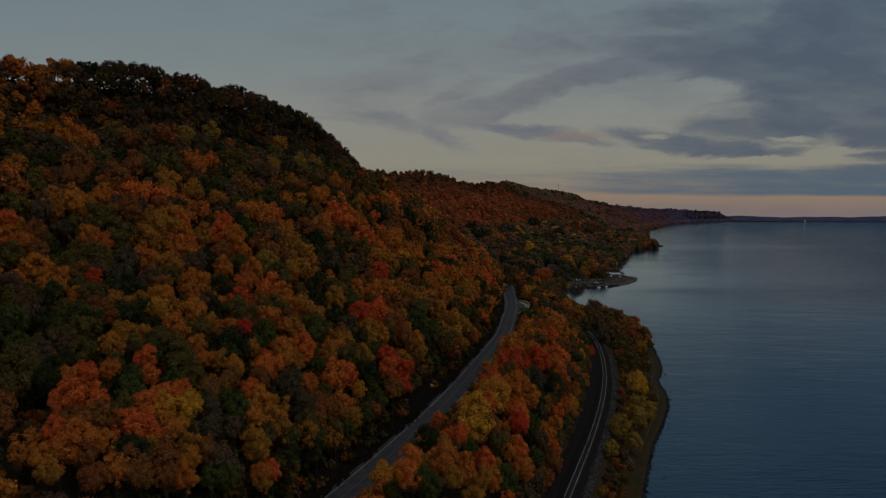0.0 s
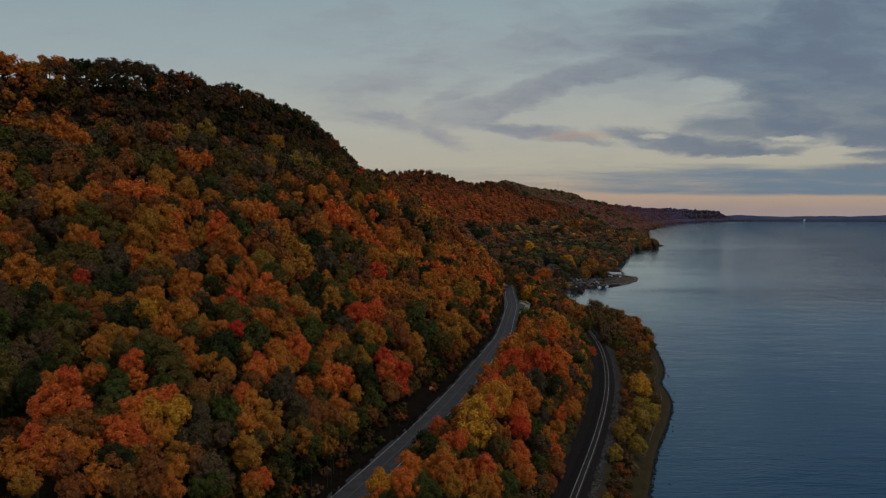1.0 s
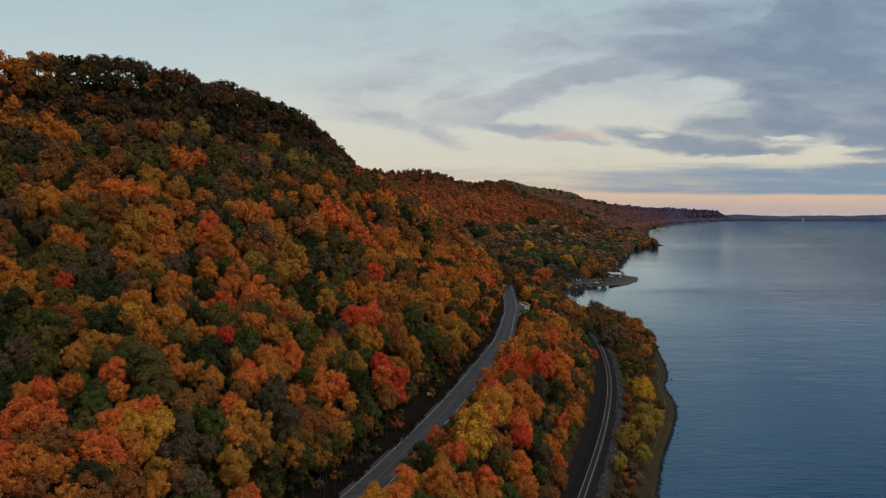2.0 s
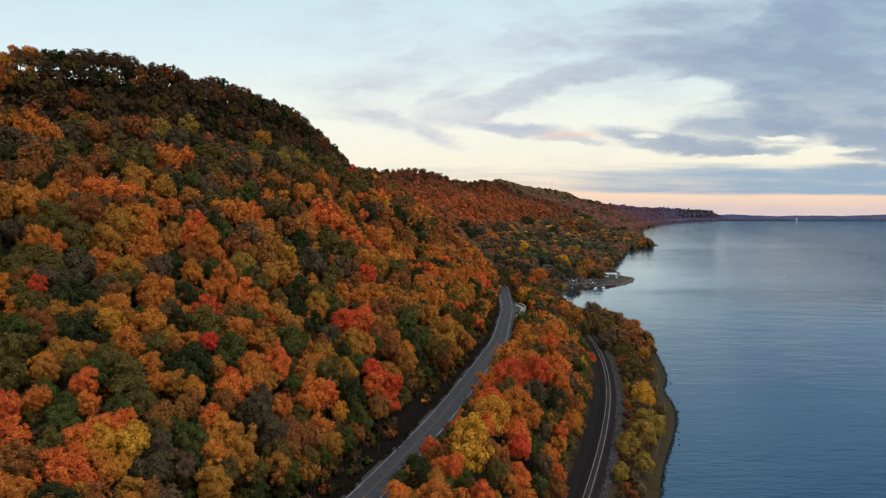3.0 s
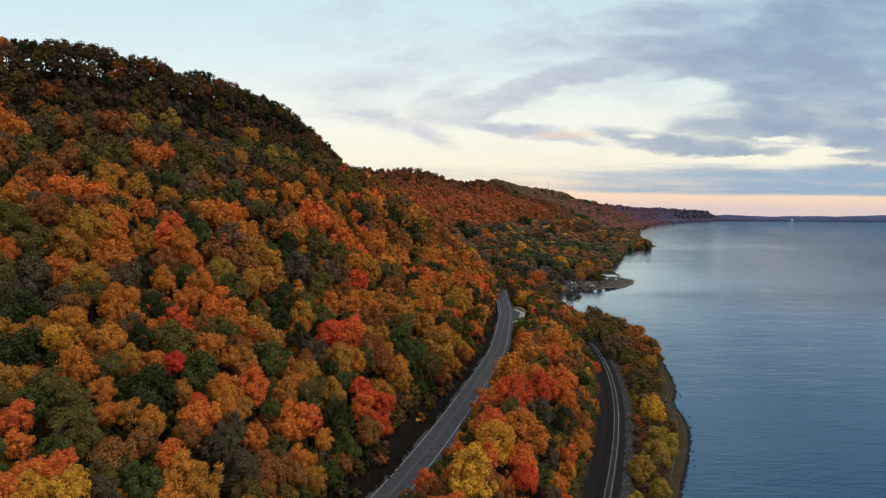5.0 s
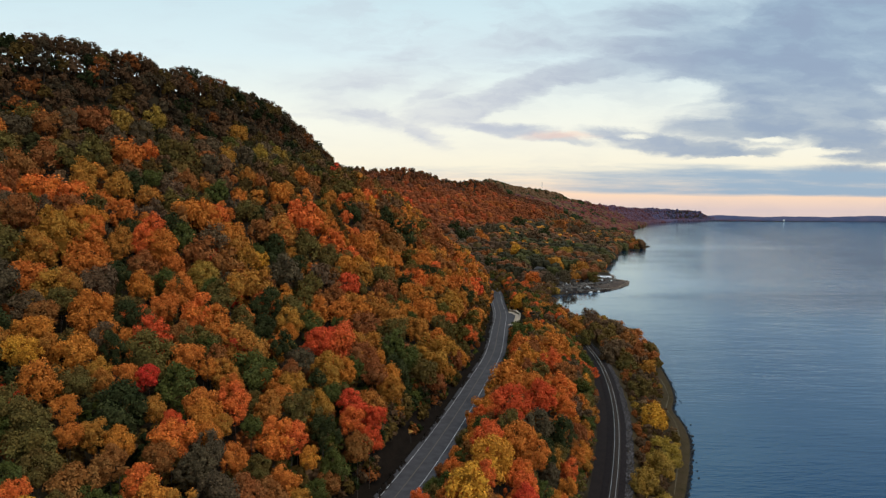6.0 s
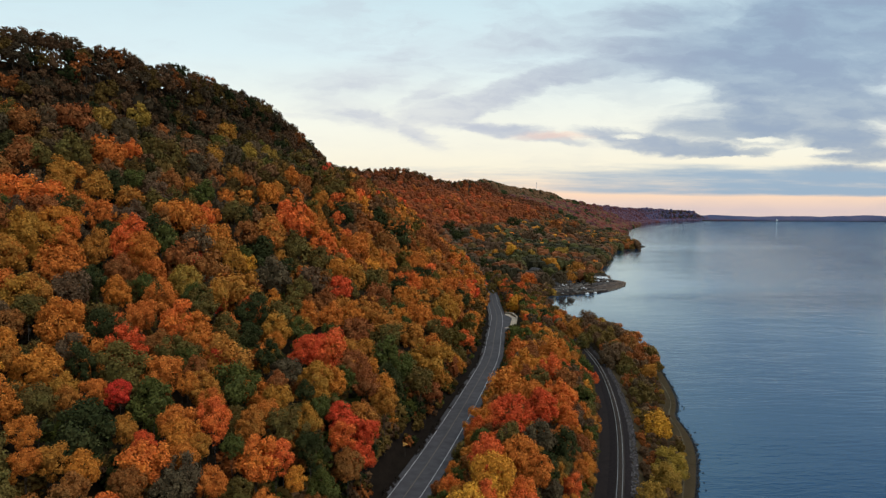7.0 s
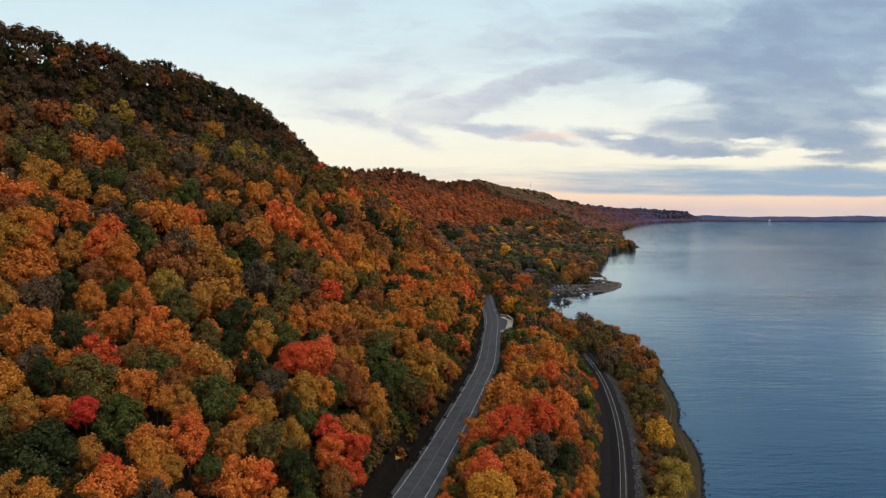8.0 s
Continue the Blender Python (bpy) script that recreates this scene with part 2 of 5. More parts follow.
PATH_DUST = material("footpath_earth", (0.085, 0.068, 0.042), 0.95, 0.3, 0.6, 0.02, spec=0.08)
STONE = material("limestone", (0.40, 0.31, 0.22), 0.9, 0.25, 0.5, 0.03, second=(0.48, 0.39, 0.29))
SIGN_ORANGE = material("sign_orange", (0.98, 0.50, 0.12), 0.5, 0.1, 2.0)
GALVANISED = material("galvanised_steel", (0.62, 0.63, 0.64), 0.5, 0.2, 1.0, metal=0.2)
WHITE_PAINT = material("white_paint", (0.74, 0.75, 0.76), 0.45, 0.12, 0.6)
DARK_GLASS = material("dark_glass", (0.03, 0.035, 0.045), 0.15, 0.1, 1.0, spec=0.5)
DOCK_WOOD = material("dock_wood", (0.25, 0.215, 0.185), 0.9, 0.35, 0.8, 0.02)
ROOF_DARK = material("roof_shingle", (0.055, 0.048, 0.045), 0.9, 0.3, 0.6, 0.03)
CLAPBOARD = material("clapboard", (0.13, 0.11, 0.095), 0.8, 0.2, 0.5)
JETTY_ROCK = material("jetty_rock", (0.26, 0.195, 0.145), 0.9, 0.35, 0.5, 0.05, spec=0.08)
QUAY = material("quay_gravel", (0.055, 0.041, 0.035), 0.95, 0.45, 0.25, 0.05, second=(0.105, 0.076, 0.058), spec=0.05)
# far shore woods with the haze of distance put into the base colour
HAZE_BLUE_WOODS = material("far_shore_haze_blue", (0.062, 0.078, 0.150), 0.95, 0.16, 0.012, second=(0.080, 0.078, 0.128), spec=0.02)
RUBBLE = material("harbour_rubble", (0.050, 0.034, 0.027), 0.95, 0.5, 0.4, 0.05, second=(0.10, 0.072, 0.055), spec=0.05)
YARD = material("yard_gravel", (0.013, 0.010, 0.009), 0.95, 0.6, 0.07, 0.04, second=(0.050, 0.037, 0.031), spec=0.08)
ROCK = material("riprap_rock", (0.090, 0.080, 0.080), 0.9, 0.35, 0.8, 0.05, obj_random=0.01, spec=0.08)
GRASS = material("bank_grass", (0.060, 0.044, 0.020), 0.95, 0.5, 0.35, 0.05, second=(0.032, 0.021, 0.012), spec=0.05)


def water_material():
    m = bpy.data.materials.new("lake_water")
    m.use_nodes = True
    nd, ln = links(m.node_tree)
    nd.remove(nd["Principled BSDF"])
    deep, gloss = nd.new("ShaderNodeBsdfDiffuse"), nd.new("ShaderNodeBsdfGlossy")
    deep.inputs["Color"].default_value = (0.006, 0.040, 0.094, 1)
    gloss.inputs["Color"].default_value = (0.81, 0.94, 1.0, 1)
    gloss.inputs["Roughness"].default_value = 0.06
    sheen, both = nd.new("ShaderNodeFresnel"), nd.new("ShaderNodeMixShader")
    sheen.inputs["IOR"].default_value = 1.42
    # reflection scaled by place: brightened near shore, dimmed in the open lake's waves
    reflect_gain, dim = nd.new("ShaderNodeMapRange"), nd.new("ShaderNodeMath")
    reflect_gain.inputs[3].default_value, reflect_gain.inputs[4].default_value = 1.33, 0.61
    dim.operation = "MULTIPLY"
    ln.new(sheen.outputs[0], dim.inputs[0])
    ln.new(reflect_gain.outputs[0], dim.inputs[1])
    ln.new(dim.outputs[0], both.inputs[0])
    ln.new(deep.outputs[0], both.inputs[1])
    ln.new(gloss.outputs[0], both.inputs[2])
    ln.new(both.outputs[0], nd["Material Output"].inputs[0])
    co = nd.new("ShaderNodeTexCoord").outputs["Object"]
    # calm in the lee of the shore, ruffled further out
    lee = nd.new("ShaderNodeAttribute")
    lee.attribute_name = "open_water"
    ln.new(lee.outputs["Fac"], reflect_gain.inputs[0])
    # gusts: patches of stronger and weaker ripples
    gm, gust, span, power = nd.new("ShaderNodeMapping"), nd.new("ShaderNodeTexNoise"), nd.new("ShaderNodeMapRange"), nd.new("ShaderNodeMath")
    gm.inputs[2].default_value, gm.inputs[3].default_value = (0, 0, radians(30)), (0.006, 0.02, 1)
    ln.new(co, gm.inputs[0])
    ln.new(gm.outputs[0], gust.inputs["Vector"])
    gust.inputs["Scale"].default_value, gust.inputs["Detail"].default_value = 1.0, 5
    for i, q in enumerate((0.32, 0.68, 0.6, 1.25), 1):
        span.inputs[i].default_value = q
    ln.new(gust.outputs["Fac"], span.inputs[0])
    power.operation = "MULTIPLY"
    ln.new(lee.outputs["Fac"], power.inputs[0])
    ln.new(span.outputs[0], power.inputs[1])
    last = None
    for scale, stretch, turn, dist in ((0.075, 5.0, 36, 0.75), (0.36, 3.0, 30, 0.28), (0.02, 3.0, 38, 1.6)):
        mp, n, b = nd.new("ShaderNodeMapping"), nd.new("ShaderNodeTexNoise"), nd.new("ShaderNodeBump")
        mp.inputs[2].default_value = (0, 0, radians(turn))
        mp.inputs[3].default_value = (scale, scale * stretch, 1)
        ln.new(co, mp.inputs[0])
        ln.new(mp.outputs[0], n.inputs["Vector"])
        n.inputs["Scale"].default_value, n.inputs["Detail"].default_value = 1.0, 4
        b.inputs["Distance"].default_value = dist
        ln.new(power.outputs[0], b.inputs["Strength"])
        ln.new(n.outputs["Fac"], b.inputs["Height"])
        if last:
            ln.new(last, b.inputs["Normal"])
        last = b.outputs[0]
    for node in (deep, gloss, sheen):
        ln.new(last, node.inputs["Normal"])
    return m


WATER = water_material()


# ---- the plan: lines along the shore, as x for each y ----
def line(pairs, soft=16.0):
    ys, xs = zip(*pairs)
    t = np.arange(-400, 5400, 2.0)
    v = np.interp(t, ys, xs)
    k = np.exp(-0.5 * (np.arange(-40, 41) * 2.0 / soft) ** 2)
    v = np.convolve(np.pad(v, 40, mode="reflect", reflect_type="odd"), k / k.sum(), "valid")
    return lambda y: np.interp(y, t, v)


road_x = line(((-400, -245), (0, -78), (100, -37), (139, -19.6), (156, -12.8), (203, 4.6), (229, 12.6), (254, 20.3), (291, 30.6), (327, 41), (386, 51.5),
               (451, 63.5), (516, 69.5), (551, 74.5), (600, 77), (640, 74), (700, 62), (760, 58), (900, 110), (1200, 300), (2000, 680), (2632, 955), (3551, 1400), (4343, 1943), (4560, 2305), (5400, 4000)))
road_z = line(((-400, 19), (220, 17), (300, 16), (390, 14), (450, 12.7), (550, 12), (800, 12), (1500, 9), (5400, 8)), 30)
rail_x = line(((-400, -215), (0, -35.5), (100, 13.5), (159, 38.7), (196, 55.0), (216, 62.9), (245, 73.8), (272, 82.4), (301, 90), (322, 94.8), (350, 99.8),
               (420, 106), (500, 107), (600, 108), (700, 122), (900, 200), (1200, 350), (2000, 706), (2632, 978), (3551, 1422), (4343, 1966), (4560, 2328), (5400, 4040)))
rail_z = line(((-400, 7), (400, 7), (700, 5), (1200, 4), (5400, 4)), 30)
shore_x = line(((-400, -165), (0, -8), (100, 32), (170, 63), (207, 80), (230, 93), (253, 104.5), (273, 110.8), (284, 112), (290.5, 112.6), (296, 117.5), (303, 121), (318, 126.5), (337, 132), (355, 137),
                (400, 144), (450, 147), (480, 143), (502, 136), (522, 131), (555, 130), (600, 128), (622, 133), (632, 150), (645, 185), (656, 206), (690, 236), (725, 257), (740, 258), (765, 248), (795, 262),
                (892, 282), (1121, 379), (1250, 434), (1320, 510), (1400, 562), (1445, 570), (1490, 560), (1718, 640), (2362, 861), (2632, 1000), (3551, 1445), (4343, 1988), (4560, 2350), (4620, 5200), (4700, 9000), (5400, 9000)), 5)
brow_u = line(((-400, 420), (100, 330), (200, 285), (280, 245), (329, 213), (398, 190), (478, 173), (545, 160), (650, 155), (900, 190), (5400, 190)), 25)
brow_h = line(((-400, 110), (250, 118), (290, 125.8), (329, 133.8), (370, 139.8), (400, 140.5), (480, 139), (545, 123), (600, 108), (650, 96), (740, 55), (850, 25), (1000, 15), (5400, 10)), 20)
far_brow_x = line(((-400, -3000), (600, -1000), (900, -650), (1250, -330), (1330, -154), (1500, 5), (1720, 180), (2010, 285), (2560, 608), (2760, 711), (3060, 933), (3760, 1388), (4160, 1734),
                   (4420, 1990), (4540, 2216), (4640, 2593), (4750, 3500), (5400, 7000)), 20)
far_brow_z = line(((-400, 100), (600, 120), (1250, 154), (1720, 158), (2010, 158), (2193, 149), (2420, 152), (2570, 151), (2630, 148), (2680, 130), (2780, 123), (3000, 117), (3060, 107), (3300, 104), (3420, 107), (3500, 101), (3760, 97), (3850, 99), (3900, 94), (4160, 98), (4240, 97), (4270, 93),
                   (4420, 93), (4450, 88), (4565, 82), (4600, 46), (4640, 28), (5400, 15)), 12)
RISE_V = (0, 0.01, 0.03, 0.06, 0.1, 0.15, 0.2, 0.3, 0.4, 0.5, 0.6, 0.7, 0.8, 0.88, 0.94, 1.0, 1.05, 1.1, 1.2, 2.0, 9.0)
RISE_P = (0, 0.03, 0.06, 0.10, 0.14, 0.185, 0.235, 0.32, 0.45, 0.53, 0.59, 0.64, 0.71, 0.80, 0.93, 1.0, 1.0, 0.92, 0.85, 0.82, 0.82)


def lumps(x, y):
    """Gentle unevenness of the hillside, in metres."""
    return 1.6 * np.sin(x / 17 + 0.7 * np.sin(y / 23)) * np.sin(y / 19 + 1.3) + 3.0 * np.sin(x / 53 + 2.0) * np.sin(y / 61 + 0.4 * np.sin(x / 40))


def height(x, y):
    x, y = np.asarray(x, float), np.asarray(y, float)
    xr, zr, xl, zl, xs = road_x(y), road_z(y), rail_x(y), rail_z(y), shore_x(y)
    u = xr - x
    v = np.maximum(u - 9, 0) / (brow_u(y) - 9)
    near = zr + np.interp(u, (4.6, 6.5, 9, 16), (0, -0.7, -0.3, 0.6)) + brow_h(y) * np.interp(v, RISE_V, RISE_P) + lumps(x, y) * np.clip((u - 12) / 30, 0, 1)
    foot = xr - 30
    v2 = (foot - x) / np.maximum(foot - far_brow_x(y), 40)
    gate = np.clip((y - 650) / 250, 0, 1)
    far = (far_brow_z(y) - zr) * np.interp(v2, RISE_V, RISE_P) * gate + zr + np.interp(y, (1500, 2100), (6, 1.2)) * lumps(x / 3, y / 3) * np.clip(v2 * 2, 0, 1) * gate - 3
    hill = np.where(u > 14, np.maximum(near, far), near)
    w = (x - xr - 4.6) / np.maximum(xl - 7 - xr - 4.6, 1)
    strip = zl + (zr - zl) * np.interp(w, (0, 0.06, 0.2, 0.75, 0.93, 1), (1, 0.95, 0.98, 0.72, 0.3, 0))
    s = (x - xl - 2.8) / np.maximum(xs - xl - 2.8, 1)
    bank = np.interp(s, (0, 0.14, 0.3, 0.75, 0.97, 1.0), (1, 0.85, 0.5, 0.22, 0.1, 0.02)) * zl
    bed = np.interp(x - xs, (0, 1.2, 6, 30, 200), (0.1, -0.35, -1.2, -3, -6))
    out = np.where(u > 4.6, hill, zr)
    out = np.where(x > xr + 4.6, strip, out)
    out = np.where(x > xl - 7, zl, out)
    out = np.where(x > xl + 2.8, bank, out)
    # far shore of the lake: low wooded hills
    back = np.clip((y - 4620) / 120, 0, 1) * (22 + 4 * np.sin(x / 310))
    out = np.where(x > xs, bed, np.where(y > 4600, np.maximum(out, np.where(x > 1900, back, 0)), out))
    return out


def mesh_from(name, verts, faces, mat=None, smooth=False):
    me = bpy.data.meshes.new(name)
    verts, faces = np.asarray(verts, np.float32), np.asarray(faces, np.int32)
    n = faces.shape[1]
    me.vertices.add(len(verts))
    me.vertices.foreach_set("co", verts.ravel())
    me.loops.add(faces.size)
    me.loops.foreach_set("vertex_index", faces.ravel())
    me.polygons.add(len(faces))
    me.polygons.foreach_set("loop_start", np.arange(0, faces.size, n, dtype=np.int32))
    if smooth:
        me.polygons.foreach_set("use_smooth", np.ones(len(faces), bool))
    me.update(calc_edges=True)
    if mat:
        me.materials.append(mat)
    return me


def grid_mesh(name, P, mat, smooth=True):
    """P: rows x columns x 3."""
    r, c = P.shape[:2]
    i = np.arange(r * c).reshape(r, c)
    f = np.stack((i[:-1, :-1], i[:-1, 1:], i[1:, 1:], i[1:, :-1]), -1).reshape(-1, 4)
    return mesh_from(name, P.reshape(-1, 3), f, mat, smooth)


def part(name, me, parent, label=""):
    ob = new(name, me)
    ob.parent = parent
    if label:
        tagged(ob, label)
    return ob


def spaced(stops):
    out = []
    for (a, da), (b, db) in zip(stops[:-1], stops[1:]):
        p = a
        while p < b - 1e-6:
            out.append(p)
            p += da + (db - da) * (p - a) / (b - a)
    return np.array(out + [stops[-1][0]])


def build_ground():
    ys = spaced(((-300, 20), (60, 5), (700, 5), (1500, 20), (5200, 60)))
    cols = []
    for y in ys:
        xr, xl, xs = float(road_x(y)), float(rail_x(y)), float(shore_x(y))
        left = xr - np.concatenate((spaced(((4.6, 2), (20, 5), (420, 9))), spaced(((460, 60), (1200, 120), (4200, 500)))[0:]))
        mid = np.linspace(xr + 4.6, xl - 7, 14)
        shelf = np.array((xl - 3, xl + 2.8))
        bank = xl + 2.8 + (xs - xl - 2.8) * np.array((0.14, 0.22, 0.3, 0.5, 0.75, 0.9, 0.97, 1.0))
        sea = xs + np.array((0.05, 0.6, 1.2, 3, 6, 30, 200, 1500, 9000))
        cols.append(np.concatenate((left[::-1], mid, shelf, bank, sea)))
    X = np.array(cols)
    Y = np.repeat(ys[:, None], X.shape[1], 1)
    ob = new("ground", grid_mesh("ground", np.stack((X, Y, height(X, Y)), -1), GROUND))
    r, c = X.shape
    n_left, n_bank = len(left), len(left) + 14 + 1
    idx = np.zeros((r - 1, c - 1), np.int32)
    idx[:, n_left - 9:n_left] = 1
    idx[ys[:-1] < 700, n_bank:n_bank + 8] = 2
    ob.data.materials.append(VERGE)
    ob.data.materials.append(GRASS)
    ob.data.polygons.foreach_set("material_index", idx.ravel())
    tagged(ob, "leaf-littered brown earth of the wooded bluff and shore", "ground", kind="structure")


def ribbon(name, fx, fz, y0, y1, offs, lift, mat, stepy=2.0, zs=None):
    ys = np.arange(y0, y1 + 0.1, stepy)
    x, z = fx(ys), fz(ys)
    dx = np.gradient(x, ys)
    n = np.sqrt(1 + dx * dx)
    P = np.stack([np.stack((x + o / n, ys - o * dx / n, z + lift + (zs[i] if zs else 0)), -1) for i, o in enumerate(offs)], 1)
    return grid_mesh(name, P, mat)


def build_road():
    road = tagged(new("road", ribbon("road", road_x, road_z, -250, 800, (-5.7, -4.7, 0, 4.7, 5.7), 0.0, ASPHALT, zs=(-0.1, 0.10, 0.16, 0.10, -0.1))), "grey two-lane asphalt road curving along the bluff", "road", kind="structure")
    part("edge_line", ribbon("edge_line", road_x, road_z, -250, 800, (-3.80, -3.66), 0.125, LINE_WHITE), road, "worn white edge line")
    part("edge_line", ribbon("edge_line", road_x, road_z, -250, 800, (3.66, 3.80), 0.125, LINE_WHITE), road)
    part("centre_line", ribbon("centre_line", road_x, road_z, -250, 800, (-0.18, 0.05), 0.175, LINE_YELLOW), road, "faded yellow centre line")
    tagged(new("verge", ribbon("verge", road_x, road_z, -250, 800, (-9, -7, -5.3), -0.02, VERGE, zs=(0.05, -0.3, 0.0))), "dark grassy roadside ditch strewn with leaves, tree shade in its colour", "verge", kind="structure")


def build_rail():
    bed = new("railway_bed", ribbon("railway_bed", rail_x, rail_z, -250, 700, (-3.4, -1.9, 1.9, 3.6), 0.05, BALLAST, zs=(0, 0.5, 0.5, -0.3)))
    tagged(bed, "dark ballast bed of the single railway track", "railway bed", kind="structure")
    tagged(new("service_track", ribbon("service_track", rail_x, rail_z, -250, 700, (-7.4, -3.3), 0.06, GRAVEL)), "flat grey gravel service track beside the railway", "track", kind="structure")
    track = tagged(new("railway_track"), "single railway track with shiny worn steel rails", "railway")
    for o in (-0.755, 0.755):
        part("rail", ribbon("rail", rail_x, rail_z, -250, 700, (o - 0.07, o - 0.045, o + 0.045, o + 0.07), 0.55, STEEL, zs=(0, 0.17, 0.17, 0)), track, "polished steel rail")


def build_water():
    ys = spaced(((-300, 20), (800, 20), (5000, 200)))
    rows, ruffle = [], []
    for y in ys:
        xs = float(shore_x(y)) - 3
        rows.append([(xs + d, y, 0) for d in (0, 15, 30, 60, 90, 130, 180, 240, 320, 450, 600, 1200, 2500, 9000)])
        lee = (0.05, 0.12, 0.6, 1.0) if y < 900 else (0.18, 0.25, 0.60, 1.0)
        ruffle.append(np.interp((0, 15, 30, 60, 90, 130, 180, 240, 320, 450, 600, 1200, 2500, 9000), (0, 60, 200, 450), lee if y > 480 else (0.30,) * 4))
    me = grid_mesh("lake_water", np.array(rows), WATER)
    k = np.array(ruffle)
    k = np.apply_along_axis(lambda v: np.convolve(np.pad(v, 4, mode="edge"), np.ones(9) / 9, "valid"), 0, k)
    me.attributes.new("open_water", "FLOAT", "POINT").data.foreach_set("value", k.astype(np.float32).ravel())
    tagged(new("lake_water", me), "calm blue-grey lake water with small wind ripples", "water", kind="structure")


def build_far_shore():
    """Low wooded hills across the lake, too far off to tell trees apart."""
    rng = np.random.default_rng(23)
    xs = np.arange(1950, 6500, 9.0)
    top = 38 + 5 * np.sin(xs / 310 + 1.0) + 3 * np.sin(xs / 97) + 2 * np.sin(xs / 41 + 2) + rng.normal(0, 0.9, len(xs))
    P = []
    for y, f in ((4604, -0.05), (4610, 0.28), (4625, 0.62), (4650, 0.85), (4690, 0.97), (4750, 1.0), (4860, 0.98)):
        P.append(np.stack((xs, np.full(len(xs), y), top * f + rng.normal(0, 0.5, len(xs)) * (f > 0)), -1))
    tagged(new("backdrop_hills", grid_mesh("backdrop_hills", np.stack(P, 0), HAZE_BLUE_WOODS)), "wooded hills along the far shore, haze painted into their blue", "hills", kind="structure")


build_ground()
build_road()
build_rail()
build_water()
build_far_shore()


# ---- trees ----
def quad_ball(n):
    """A ball of six n x n patches: vertices, faces."""
    V, F = [], []
    g = np.linspace(-1, 1, n + 1)
    for ax in range(3):
        for s in (-1, 1):
            base = len(V)
            for p in g:
                for q in g:
                    v = np.zeros(3)
                    v[ax], v[(ax + 1) % 3], v[(ax + 2) % 3] = s, np.tan(p * 0.785), np.tan(q * 0.785)
                    V.append(v / np.linalg.norm(v))
            for i in range(n):
                for j in range(n):
                    a = base + i * (n + 1) + j
                    F.append((a, a + n + 1, a + n + 2, a + 1) if s > 0 else (a, a + 1, a + n + 2, a + n + 1))
    F = np.array(F)
    return np.array(V), np.concatenate((F[:, (0, 1, 2)], F[:, (0, 2, 3)]))


BALL = {n: quad_ball(n) for n in (1, 2, 3)}


def crown(rng, lobes, leaves, leaf, tall=1.0, ball=2, fill=0.8, small=0.22, big=0.36):
    """Leaf clumps on an uneven cluster of lobes. Unit crown: radius about 1, centred on the origin. Returns verts, triangles."""
    cen, rad = [], []
    lean = rng.normal(0, 0.12, 2)
    lop = rng.uniform(0, 6.28)
    for i in range(lobes):
        t = i / max(lobes - 1, 1)
        el = math.asin(min(1, max(-1, 1 - 1.75 * t + rng.normal(0, 0.15))))
        az = i * 2.399 + rng.normal(0, 0.5)
        d = rng.uniform(0.50, 0.84) * (1 + 0.12 * math.sin(az + lop) + 0.08 * math.sin(3 * az - lop))
        cen.append((math.cos(el) * math.cos(az) * d + lean[0] * math.sin(el), math.cos(el) * math.sin(az) * d + lean[1] * math.sin(el), math.sin(el) * d))
        rad.append(rng.uniform(small, big) * (1.1 - 0.2 * t))
    cen.append((0, 0, -0.1)), rad.append(0.60)
    cen, rad = np.array(cen) * (1, 1, tall), np.array(rad)
    V, F, base = [], [], 0
    bv, bf = BALL[ball]
    for c, r in zip(cen, rad):
        wob = 1 + rng.normal(0, 0.13, (len(bv), 1))
        V.append(c + bv * r * fill * wob * (1, 1, 0.9))
        F.append(bf + base)
        base += len(bv)
    pick = rng.choice(len(rad), leaves, p=rad ** 2 / (rad ** 2).sum())
    d = rng.normal(size=(leaves, 3))
    d /= np.linalg.norm(d, axis=1)[:, None]
    out = cen[pick] / np.maximum(np.linalg.norm(cen[pick], axis=1)[:, None], 0.2)
    flip = (d * (out + (0, 0, 0.35))).sum(1) < -0.25
    d[flip] *= -1
    p = cen[pick] + d * (rad[pick] * rng.uniform(0.74, 1.20, leaves))[:, None]
    nrm = d + (0, 0, 0.25) + rng.normal(0, 0.42, d.shape)
    nrm /= np.linalg.norm(nrm, axis=1)[:, None]
    t1 = np.cross(nrm, rng.normal(size=d.shape))
    t1 /= np.linalg.norm(t1, axis=1)[:, None]
    t2 = np.cross(nrm, t1)
    s = leaf * rng.uniform(0.45, 1.35, leaves)[:, None]
    q = np.stack((p + t1 * s * 1.15, p - t1 * s * 0.6 + t2 * s * 0.95 + nrm * s * 0.2, p - t1 * s * 0.6 - t2 * s * 0.95), 1)
    V.append(q.reshape(-1, 3))
    F.append(base + np.arange(leaves * 3).reshape(-1, 3))
    return np.concatenate(V), np.concatenate(F)


